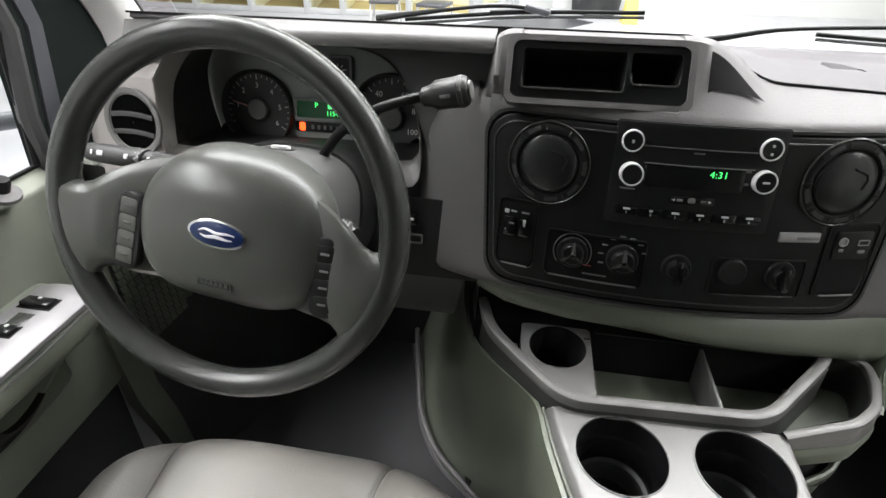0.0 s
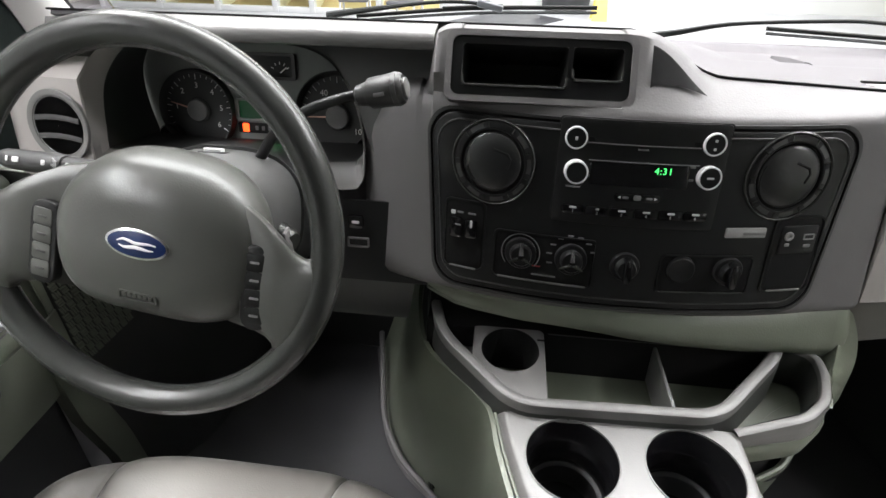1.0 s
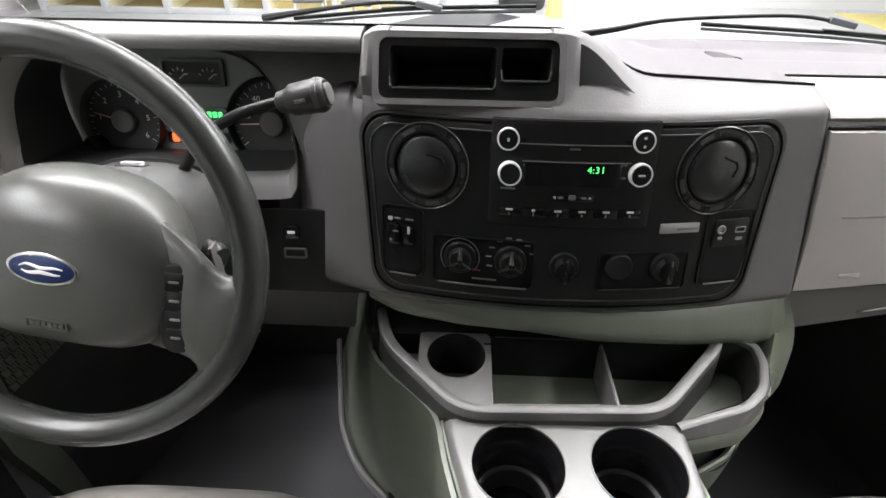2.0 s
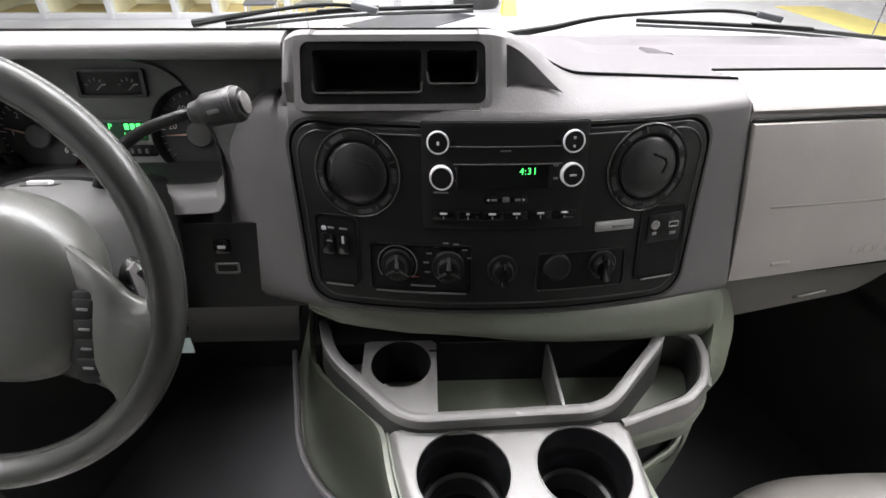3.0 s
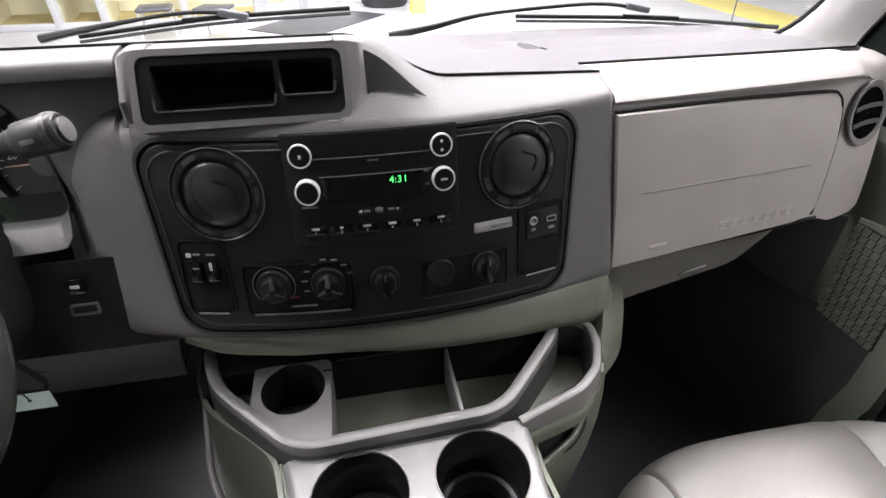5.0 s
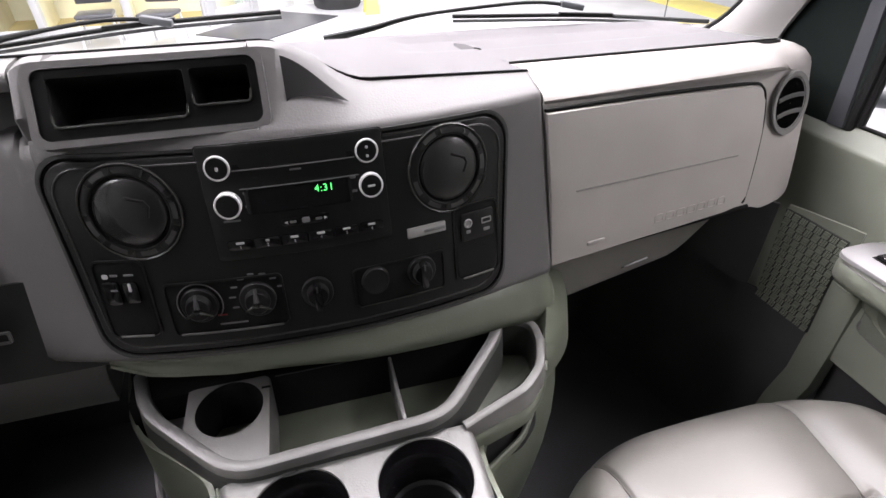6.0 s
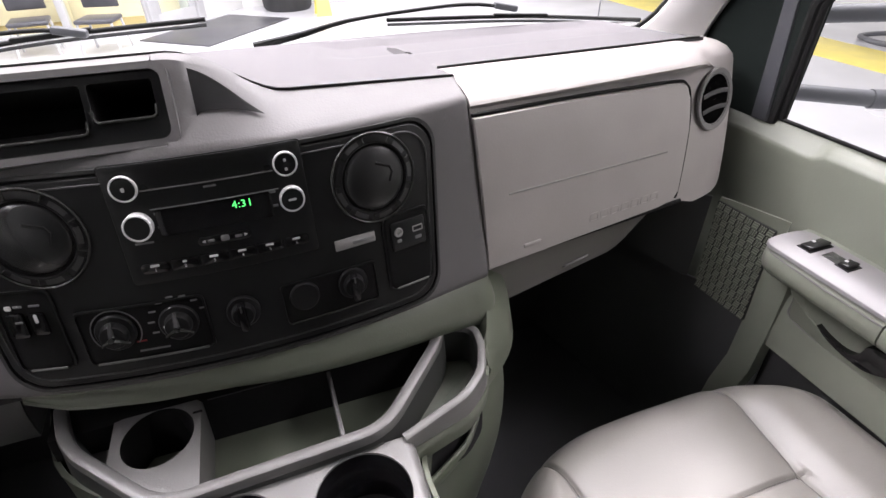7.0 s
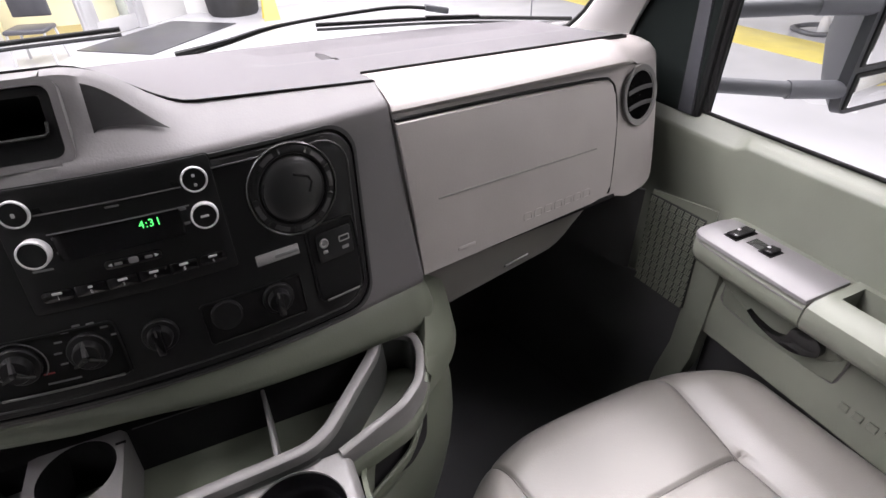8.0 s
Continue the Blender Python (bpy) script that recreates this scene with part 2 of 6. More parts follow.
def passenger_y(x, z):
    """The face of the dashboard before the passenger."""
    return 0.595 + 0.142 * (x - 0.35) + 0.22 * (z - 0.676) + 0.45 * (z - 0.676) ** 2 + (1.3 * (x - 0.70) ** 2 + 60.0 * max(0.0, x - 0.812) ** 2 if x > 0.70 else 0)


def on_passenger(v):
    return Vector((v.x, passenger_y(v.x, v.y) - v.z, v.y))


def curve_at(pts, x):
    """The height at x of a line through points."""
    for (x0, z0), (x1, z1) in zip(pts, pts[1:]):
        if x <= x1:
            return lerp(z0, z1, max(0.0, (x - x0) / (x1 - x0)))
    return pts[-1][1]


def spaced(a, b, n):
    return [lerp(a, b, i / n) for i in range(n + 1)]

# ---------------------------------------------------------------- the shell of the van
Z0 = -0.05


def wall(name, bm, mat, label, cat):
    return tagged(part(name, bm, mat), label, cat, kind="structure")


wall("floor", box(-0.95, -1.6, Z0 - 0.06, 0.95, 1.1, Z0, 0), M_RUBBER, "black ribbed rubber floor mat of the van", "floor")
wall("wall_front", box(-0.95, 1.02, Z0 - 0.05, 0.95, 1.10, 0.74, 0), M_RUBBER, "black insulated bulkhead under the dashboard", "wall")
# The back wall is unseen, kept dark to limit light bounced forward.
wall("wall_back", box(-0.95, -1.66, Z0 - 0.06, 0.95, -1.6, 1.56, 0), M_DARKWALL, "unseen dark wall added behind the seats", "wall")
wall("ceiling", box(-0.95, -1.66, 1.50, 0.95, 0.46, 1.56, 0), M_ROOF, "grey fabric headliner", "ceiling")
for s, nm in ((-1, "wall_west"), (1, "wall_east")):
    x0, x1 = sorted((s * 0.93, s * 0.98))
    wall(nm, join(box(x0, -1.6, Z0 - 0.06, x1, 1.10, 0.635, 0), box(x0, -1.6, 0.635, x1, -0.40, 1.5, 0), box(x0, -0.40, 1.42, x1, 0.40, 1.5, 0)), M_WHITE, "painted steel side of the van with a window opening", "wall")

# windshield: glass, surround and pillars
GB, GT = Vector((0, 1.10, 0.775)), Vector((0, 0.46, 1.50))


def windscreen():
    w = tagged(new("window_1"), "raked clear windshield over the dashboard", "windshield", kind="structure")
    rows = []
    for i in range(9):
        t = i / 8
        r = []
        for k in range(25):
            u = -1 + 2 * k / 24
            p = GB.lerp(GT, t)
            r.append((u * lerp(0.90, 0.72, t), p.y - 0.10 * u ** 4, p.z))
        rows.append(r)
    g = part("pane", sheet(rows, 0.005), M_GLASS, w)
    g.visible_shadow = False
    for s in (-1, 1):
        if s > 0:
            a = spline([(0.888, 1.10, 0.715), (0.868, 1.043, 0.752), (0.842, 0.925, 0.832), (0.795, 0.765, 1.02), (0.70, 0.45, 1.46)], 18)
            b = spline([(0.882, 0.865, 0.70), (0.878, 0.853, 0.768), (0.876, 0.818, 0.843), (0.858, 0.68, 1.06), (0.80, 0.40, 1.46)], 18)
        else:
            a = spline([(-0.905, 0.955, 0.715), (-0.892, 0.905, 0.770), (-0.880, 0.836, 0.858), (-0.845, 0.71, 1.02), (-0.74, 0.42, 1.46)], 18)
            b = spline([(-0.890, 0.770, 0.70), (-0.890, 0.758, 0.768), (-0.889, 0.742, 0.855), (-0.870, 0.62, 1.06), (-0.81, 0.36, 1.46)], 18)
        rows = []
        for p, q in zip(a, b):
            mid = p.lerp(q, 0.5) + Vector((-s * 0.030, 0, 0))
            rows.append([p, p.lerp(mid, 0.5) + Vector((-s * 0.010, 0, 0)), mid, mid.lerp(q, 0.5) + Vector((-s * 0.010, 0, 0)), q, q + Vector((s * 0.05, 0.02, 0))])
        part("pillar_trim", sheet(rows, 0.005), M_HEAD, w, "light grey pillar trim")
        part("seal", tube([p + Vector((-s * 0.002, -0.004, 0)) for p in a], 0.007, 8), M_BLACK, w, "black rubber windshield seal")
    part("header", tube([(-0.8, 0.44, 1.5), (0.8, 0.44, 1.5)], 0.05, 12), M_HEAD, w)
    return w


windscreen()

# ---------------------------------------------------------------- dashboard
M_DRIVER = material("charcoal_plastic", (0.024, 0.0245, 0.024), 0.45, vary=0.1, grain=420, bump=0.3)
dash = thing("dashboard", (0, 0.8, 0.5), "grey moulded plastic van dashboard with a soft upper pad", "dashboard")

# soft upper pad, with a shallow tray on the passenger side
xs = sorted(set([round(v, 4) for v in spaced(-0.760, -0.02, 30) + spaced(-0.02, 0.10, 14) + spaced(0.10, 0.303, 10) + spaced(0.304, 0.775, 36)]))
rows = []
for x in xs:
    a = seam(x)
    r = []
    for k in range(27):
        v = k / 26
        y = lerp(a.y, 1.085 - (0.09 if x > 0 else 0.28) * abs(x / 0.93) ** 4, v)
        z = lerp(a.z, 0.782, v ** 0.8)
        inx = ease((x - 0.185) / 0.03) * (1 - ease((x - 0.72) / 0.04))
        iny = ease((y - 0.875) / 0.035) * (1 - ease((y - 1.035) / 0.015))
        z -= 0.010 * inx * iny
        r.append((x, y, z))
    rows.append(r)
part("upper_pad", sheet(rows, 0.006), M_PAD, dash, "light grey soft upper pad")
part("defroster_fin", loft([[(0.288, 0.880, 0.776), (0.300, 0.878, 0.799), (0.306, 0.876, 0.7985), (0.350, 0.868, 0.776)], [(0.290, 0.93, 0.772), (0.300, 0.929, 0.793), (0.305, 0.928, 0.7925), (0.330, 0.92, 0.772)], [(0.293, 0.985, 0.768), (0.297, 0.984, 0.783), (0.299, 0.983, 0.7825), (0.306, 0.98, 0.768)]]), M_PAD, dash, "raised rib on the pad")
part("pad_seam", tube([seam(x) + Vector((0, -0.001, 0.001)) for x in spaced(-0.765, 0.3, 84)], 0.0015, 6), M_DEEP, dash, "dark joint along the pad")
part("pad_seam", tube([seam(x) + Vector((0, -0.001, 0.001)) for x in spaced(0.306, 0.765, 20)], 0.0015, 6), M_DEEP, dash, "dark joint along the pad")

# centre stack surround: face, rounded upper corner and deck up to the pad
cols = [(x, 0.0, 0.0) for x in spaced(-0.338, -0.275, 12) + [-0.268, -0.263] + spaced(-0.259, -0.240, 12) + [-0.236, -0.231] + [-0.225, -0.2165, -0.2135] + spaced(-0.2125, -0.0285, 17) + [-0.0275, -0.022, -0.018] + spaced(-0.012, 0.10, 14) + spaced(0.11, 0.28, 12) + [0.288, 0.295]]
cols += [(0.295, dx, dy) for dx, dy in ((0.004, 0.0015), (0.0065, 0.0045), (0.008, 0.010), (0.0085, 0.018), (0.0085, 0.04), (0.0085, 0.10))]
FLANK = [(-0.338, 0.745), (-0.328, 0.762), (-0.316, 0.778), (-0.3043, 0.792), (-0.2873, 0.807), (-0.2729, 0.8125), (-0.262, 0.8125)]
rows = []
for x, dx, dy in cols:
    h = hump(x)
    r = []
    for z in (0.548, 0.56, 0.568, 0.576, 0.585, 0.62, 0.665, 0.72, 0.785, 0.797, 0.803):
        flare = 0.015 * max(0, (x - 0.25) / 0.045) * (0.80 - min(z, 0.8)) / 0.24
        zz = z if x > -0.262 else lerp(0.548, curve_at(FLANK, x), (z - 0.548) / 0.2595)
        y = panel_y(x, zz) + (0.05 if z < 0.55 else 0.012 if z < 0.565 else 0.003 if z < 0.57 else 0.0015 if z > 0.80 else 0)
        y += 2.2 * max(0.0, -0.275 - x) ** 2 + (0.0 if x > -0.245 else (0.0, 0.0, 0.0, 0.0, 0.0, 0.0, 0.0, 0.0, 0.003, 0.007, 0.012)[len(r)])
        r.append((x + dx + flare, y + dy, zz))
    p0 = Vector((x, r[-1][1] + 0.006, r[-1][2] + 0.004))
    s1 = seam(x)
    flat = [Vector((x, lerp(p0.y, 0.70, t), p0.z + 0.002 * t)) for t in (0, 0.25, 0.5, 0.75, 1)]
    if x < -0.2595:
        r += flat
    else:
        low = [p0.lerp(s1, t) + Vector((dx, dy * (1 - 0.75 * t), -0.25 * dy * (1 if dy < 0.03 else 0.6))) for t in (0, 0.25, 0.5, 0.75, 1)]
        high = [Vector((x, panel_y(x, 0.805) + 0.006, 0.8105)), Vector((x, 0.606, 0.835)), Vector((x, 0.631, 0.878)), Vector((x, 0.642, 0.8815)), s1]
        if -0.2130 < x < -0.0280:
            high[1], high[2], high[3] = Vector((x, 0.672, 0.812)), Vector((x, 0.690, 0.868)), Vector((x, 0.629, 0.8785))
        soft = 0.016 * (1 - ease((x + 0.2595) / 0.034))
        high = [p - Vector((0, 0, soft * w)) for p, w in zip(high, (0, 0.1, 0.8, 1.0, 0.6))]
        g = h if x > -0.02 else ease((x + 0.2595) / 0.0165)
        for a, b in zip(low if x > -0.1 else flat, high):
            r.append(a.lerp(b, g))
    rows.append(r)
part("stack_surround", sheet(rows, 0.0015), M_POD, dash, "dark grey centre stack surround")

# passenger side: rounded roll, face with the airbag door, lower trim
rollp = [(0.744, 0.806), (0.715, 0.812), (0.680, 0.811), (0.650, 0.805), (0.632, 0.799), (0.626, 0.792), (0.630, 0.786), (0.650, 0.783), (0.69, 0.782)]
rows = []
for x in spaced(0.306, 0.855, 46):
    bend = 0.10 * (x - 0.35) + (1.3 * (x - 0.70) ** 2 + 60.0 * max(0.0, x - 0.812) ** 2 if x > 0.70 else 0)
    cut = ease((x - 0.70) / 0.09)
    tip = ease((x - 0.775) / 0.080)
    r = []
    for k, (y, z) in enumerate(rollp):
        y, z = y + bend * min(1, k / 3), z - cut * (0.008 if k < 4 else 0.002) - 0.022 * tip * (1 - k / 8)
        dy_, z1 = ((0.078, 0.803), (0.048, 0.803), (0.024, 0.799), (0.010, 0.790), (0.004, 0.776), (0.012, 0.774), (0.02, 0.772), (0.022, 0.770), (0.03, 0.768))[k]
        f = ease((x - 0.70) / 0.06)
        z1 -= 0.030 * tip * tip * (1 - k / 9)
        r.append((x, lerp(y, passenger_y(x, 0.776) + dy_, f), lerp(z, z1, f)))
    rows.append(r)
part("dash_roll", sheet(rows, 0.004), M_TRIM, dash, "light grey rounded roll along the passenger side")
rows = []
for t in spaced(0, 1, 14):
    r = []
    for x in spaced(0.306, 0.855, 60):
        z = lerp(0.79 - 0.012 * ease((x - 0.69) / 0.06), 0.572 - 0.010 * ease((x - 0.70) / 0.04) + 0.075 * (max(0.0, x - 0.785) / 0.07) ** 2.2, t)
        r.append((x, passenger_y(x, z) + 0.006, z))
    rows.append(r)
part("passenger_face", sheet(rows, 0.004), M_TRIM, dash, "light grey passenger dash face")
doorline = [(0.3165, 0.574), (0.64, 0.582), (0.672, 0.587), (0.682, 0.60), (0.692, 0.70), (0.690, 0.745), (0.680, 0.762), (0.66, 0.768), (0.45, 0.776), (0.307, 0.779)]
dpts = []
for a, b in zip(doorline, doorline[1:] + doorline[:1]):
    dpts += [(lerp(a[0], b[0], i / 8), lerp(a[1], b[1], i / 8)) for i in range(8)]


def inset_to(pts, k):
    cx, cy = 0.5, 0.665
    return [(cx + (x - cx) * k, cy + (y - cy) * k) for x, y in pts]


loops = [[on_passenger(Vector((x, y, d))) for x, y in inset_to(dpts, k)] for k, d in ((1, -0.004), (1, 0.002), (0.992, 0.004), (0.90, 0.0045), (0.7, 0.0045), (0.4, 0.0045), (0.1, 0.0045))]
gro = [(0.680, 0.586), (0.6845, 0.60), (0.6945, 0.70), (0.6925, 0.747), (0.683, 0.764), (0.66, 0.7705), (0.56, 0.7755), (0.45, 0.779), (0.307, 0.7815)]
# Along the top this black tube also paints the shade under the roll.
part("door_groove", tube([on_passenger(Vector((p.x, p.y, -0.0005))) for p in spline([(a, b, 0) for a, b in gro], 70)], [0.0016 + 0.0009 * ease((i - 30) / 14) for i in range(71)], 6), M_DEEP, dash, "dark joint round the airbag door and shade under the roll")
door_panel = part("airbag_door", loft(loops), M_TRIM, dash, "light grey passenger airbag door")
part("crease", tube([on_passenger(Vector((x, lerp(0.676, 0.672, (x - 0.347) / 0.302), 0.0042))) for x in spaced(0.352, 0.645, 14)], 0.0015, 6), M_CREASE, door_panel, "crease line, coloured darker for its shade")
for i in range(7):
    x = 0.503 + i * 0.0205
    part("embossed_mark", frame_ring(rounded(0.017, 0.0145, 0.004, 3), rounded(0.0125, 0.0085, 0.002, 3), 0.0035, 0.0052, m=Matrix.Translation((x, 0.603 + 0.0002 * i, 0)), fit=on_passenger), M_TRIM, door_panel)
part("embossed_mark", slab(rounded(0.03, 0.006, 0.002, 2), 0.004, 0.0056, 0.0008, m=Matrix.Translation((0.39, 0.594, 0)), fit=on_passenger), M_TRIM, door_panel)
rows = []
for dy, f in ((-0.030, 0.0), (-0.004, 0.15), (0.0, 0.3), (0.010, 0.6), (0.025, 0.92), (0.045, 1.0), (0.12, 1.0)):
    rows.append([(x, 0.622 + 0.12 * (x - 0.34) + dy, lerp(0.578, 0.428 + 0.14 * (x - 0.42) + 9.0 * max(0, x - 0.60) ** 2, f)) for x in spaced(0.325, 0.725, 24)])
# Black tube in the joint, standing in for the door's shade on the trim.
part("trim_gap", tube([(x, passenger_y(x, 0.575) + 0.007, 0.5735) for x in spaced(0.328, 0.70, 20)], 0.0045, 8), M_DEEP, dash, "dark joint and shade above the lower trim")
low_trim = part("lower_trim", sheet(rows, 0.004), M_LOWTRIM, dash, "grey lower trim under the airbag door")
part("trim_joint", tube([(0.402, 0.622 + 0.12 * 0.062 + dy - 0.001, lerp(0.578, 0.4255, f)) for dy, f in ((-0.026, 0.02), (-0.004, 0.15), (0.0, 0.3), (0.010, 0.6), (0.025, 0.92), (0.045, 1.0))], 0.0013, 6), M_DEEP, low_trim)
part("trim_latch", slab(rounded(0.05, 0.014, 0.003, 2), 0, 0.003, 0.001, m=basis((0.525, 0.656, 0.478), (1, 0.12, 0.14), (0, -0.65, 0.75))), M_SILVER, low_trim, "pale latch plate")

# driver side: hood over the gauges, left face, knee panels
rows = []
for x in spaced(-0.772, -0.246, 34):
    c = seam(x)
    drop = 0.03 * ease((-0.62 - x) / 0.16)
    prof = [(0.77, 0.846), (0.66, 0.850), (0.631, 0.8525), (0.6268, 0.8545), (0.6258, 0.860), (0.6285, 0.8675), (0.634, 0.8720), (0.642, 0.8742), (0.652, 0.8752)]
    rows.append([(x, y, z - drop) for y, z in prof] + [(x, c.y, c.z - drop * 0.3)])
part("instrument_hood", sheet(rows, 0.004), M_RIM, dash, "dark grey hood over the gauges")

UNDER = [(-0.80, 0.70), (-0.742, 0.79), (-0.70, 0.838), (-0.63, 0.848), (-0.50, 0.849), (-0.43, 0.846), (-0.385, 0.829), (-0.353, 0.788), (-0.339, 0.75), (-0.325, 0.72)]
part("hood_infill", sheet([[Vector((x, 0.595 + 0.45 * (lerp(curve_at(UNDER, x), 0.854, t) - 0.675), lerp(curve_at(UNDER, x), 0.854, t))) for t in (0, 0.5, 1)] for x in spaced(-0.76, -0.246, 60)], 0.003), M_BEZEL, dash, "charcoal panel below the hood")


def driver_y(x, z):
    return 0.597 + 0.22 * (z - 0.72) + 0.10 * max(0, -0.72 - x)


rows = []
for z in spaced(0.665, 0.55, 6):
    rows.append([(x, driver_y(x, z) + 0.004, z) for x in spaced(-0.90, -0.245, 26)])
part("driver_face", sheet(rows, 0.004), M_BLACK, dash, "black panel under the gauges")
rows = []
for t in spaced(0, 1, 16):
    r = []
    for x in spaced(-0.862, -0.715, 16):
        z = lerp(0.822 - 5.0 * max(0.0, -0.775 - x) ** 2, 0.50, t)
        r.append((x, driver_y(x, z) + (9.0 * (x + 0.81) ** 2 if x < -0.81 else 0) + 0.03 * max(0.0, 1 - t / 0.06) ** 2, z))
    rows.append(r)
part("left_face", sheet(rows, 0.004), M_TRIM, dash, "light grey dash end by the driver's door")
rows = []
for k, (y, z) in enumerate(((0.62, 0.556), (0.600, 0.552), (0.590, 0.543), (0.590, 0.50), (0.600, 0.46), (0.612, 0.44), (0.64, 0.432), (0.72, 0.43))):
    rows.append([(x, y, z) for x in spaced(-0.88, lerp(-0.255, -0.30, k / 7), 12)])
part("knee_panel", sheet(rows, 0.004), M_BEZEL, dash, "grey lower knee panel")

# ---------------------------------------------------------------- steering wheel, turned a little to the right
WC, WT = Vector((-0.513, 0.402, 0.72)), radians(20.1)
W0 = basis(WC, (1, 0, 0), (0, math.sin(WT), math.cos(WT)))
WM = W0 @ pose(0, 0, 0, 0, 0, -8)
wheel = thing("steering_wheel", WC, "worn dark grey vinyl steering wheel with an oval badge", "steering wheel")
wheel_path = [WM @ Vector((0.1915 * math.cos(a), 0.1915 * math.sin(a), 0)) for a in [2 * math.pi * i / 80 for i in range(80)]]
part("rim", tube(wheel_path, 0.0165, 18, closed=True), M_WHEEL, wheel, "shiny worn wheel rim")
HX, HY = 0.008, -0.007


def hub_outline():
    out = []
    for i in range(64):
        a = 2 * math.pi * i / 64
        c, s = math.cos(a), math.sin(a)
        w = 0.112 + 0.004 * c
        h = 0.088 if s > 0 else 0.088
        p, q = (0.80, 0.95) if s > 0 else (0.55, 0.72)
        out.append((HX + w * math.copysign(abs(c) ** p, c), HY + h * math.copysign(abs(s) ** q, s)))
    return out


hubo = hub_outline()
def hub_drop(x, y, k):
    """How much lower the cover lies towards its upper and lower edges than towards the spokes."""
    return 0.026 * (max(0.0, y - HY) / 0.088) ** 1.5 * max(0.0, (k - 0.30) / 0.70) ** 2.2


loops = [[WM @ Vector((HX + (x - HX) * k, HY + (y - HY) * k, d - hub_drop(x, y, k))) for x, y in hubo] for k, d in ((0.90, -0.055), (0.98, -0.035), (1.0, -0.020), (0.985, -0.009), (0.955, 0.0), (0.91, 0.007), (0.84, 0.0125), (0.74, 0.0165), (0.60, 0.0195), (0.42, 0.0215), (0.2, 0.0226), (0.06, 0.0228))]
hub = part("airbag_cover", loft(loops), M_HUB, wheel, "grey grained airbag cover")
for s in (-1, 1):
    secs = []
    for u, v1, v0, th, d in ((0.060, 0.058, -0.084, 0.013, -0.022), (0.095, 0.048, -0.086, 0.013, -0.014), (0.122, 0.034, -0.086, 0.0135, -0.0085), (0.138, 0.024, -0.088, 0.0145, -0.004), (0.146, 0.018, -0.094, 0.0145, -0.003), (0.151, 0.014, -0.106, 0.014, -0.002), (0.157, 0.010, -0.112, 0.014, -0.001), (0.168, 0.006, -0.094, 0.0145, 0.0), (0.178, 0.008, -0.072, 0.015, 0.0), (0.186, 0.014, -0.045, 0.015, 0.0)):
        mid, half = (v1 + v0) / 2, (v1 - v0) / 2
        loop = []
        for i in range(20):
            a = 2 * math.pi * i / 20
            c, q = math.cos(a), math.sin(a)
            vv = mid + half * math.copysign(abs(c) ** 0.6, c)
            uu = u * (1 if abs(vv) < 0.1 else 0.985)
            if u > 0.16:
                uu = min(uu, math.sqrt(max(0.0, 0.191 ** 2 - vv * vv)))
            loop.append(WM @ Vector((s * uu, vv, d + th * math.copysign(abs(q) ** 0.8, q))))
        secs.append(loop)
    part("spoke", loft(secs), M_HUB, wheel, "grey wheel spoke")
    # push buttons at the edge of the cover
    pod = [(s * 0.112 + s * x, y - 0.040) for x, y in rounded(0.031, 0.092, 0.014, 5)]
    if s < 0:
        pod = pod[::-1]
    keys = part("switch_pod", slab(pod, -0.012, 0.0062, 0.003, WM @ pose(HX, HY + 0.004, 0, 0, 0, s * 4)), M_BLACK, wheel, "black switch pod")
    for i in range(4):
        yb = -0.0035 - i * 0.0190
        bt = [(s * 0.1125 + x, yb + y - 0.008) for x, y in rounded(0.0205, 0.0182, 0.003, 3)]
        part("button", slab(bt, 0.004, 0.0074, 0.0008, WM @ pose(HX, HY + 0.004, 0, 0, 0, s * 4)), M_BLACK if s > 0 else M_HUB, keys)
        part("button_mark", slab([(s * 0.1125 + x, yb + y - 0.008) for x, y in rounded(0.010, 0.0026, 0.001, 2)], 0.0074, 0.0081, 0.0002, WM @ pose(HX, HY + 0.004, 0, 0, 0, s * 4)), M_DIM if s > 0 else M_VENT, keys)
# oval badge and marks on the cover
BM = WM @ Matrix.Translation((HX + 0.001, HY - 0.001, 0.0205)) @ pose(0, 0, 0, -3, 0, 0)
badge = part("badge_rim", slab(ellipse(0.0335, 0.0155), -0.002, 0.0042, 0.0016, BM), M_CHROME, wheel, "chrome oval badge")
part("badge_field", slab(ellipse(0.0302, 0.0128), 0.003, 0.0050, 0.0008, BM), M_BLUE, badge, "dark blue enamel field")
wave = spline([(-0.020, 0.002, 0), (-0.014, 0.0045, 0), (-0.007, 0.0036, 0), (-0.001, 0.0022, 0), (0.006, 0.0028, 0), (0.013, 0.0036, 0), (0.020, 0.003, 0)], 30)
part("badge_stroke", tube([BM @ Vector((p.x, p.y - 0.001, 0.0051)) for p in wave], [0.0006 + 0.0010 * math.sin(math.pi * i / 30) for i in range(31)], 6), M_RING, badge, "pale curved stroke")
part("badge_stroke", tube([BM @ Vector((p.x * 0.9, -p.y * 0.7 - 0.0012, 0.0051)) for p in wave], [0.0005 + 0.0014 * math.sin(math.pi * i / 30) for i in range(31)], 6), M_RING, badge, "pale curved stroke")
part("badge_recess", frame_ring(ellipse(0.0375, 0.0195), ellipse(0.0334, 0.0154), -0.005, 0.0006, BM), M_VENT, wheel, "dark recess round the badge")
part("cover_mark", frame_ring(rounded(0.040, 0.010, 0.002, 2), rounded(0.037, 0.0075, 0.0015, 2), -0.001, 0.0016, WM @ Matrix.Translation((HX, HY - 0.058, 0.0185)) @ pose(0, 0, 0, 6, 0, 0)), M_HUB, hub)
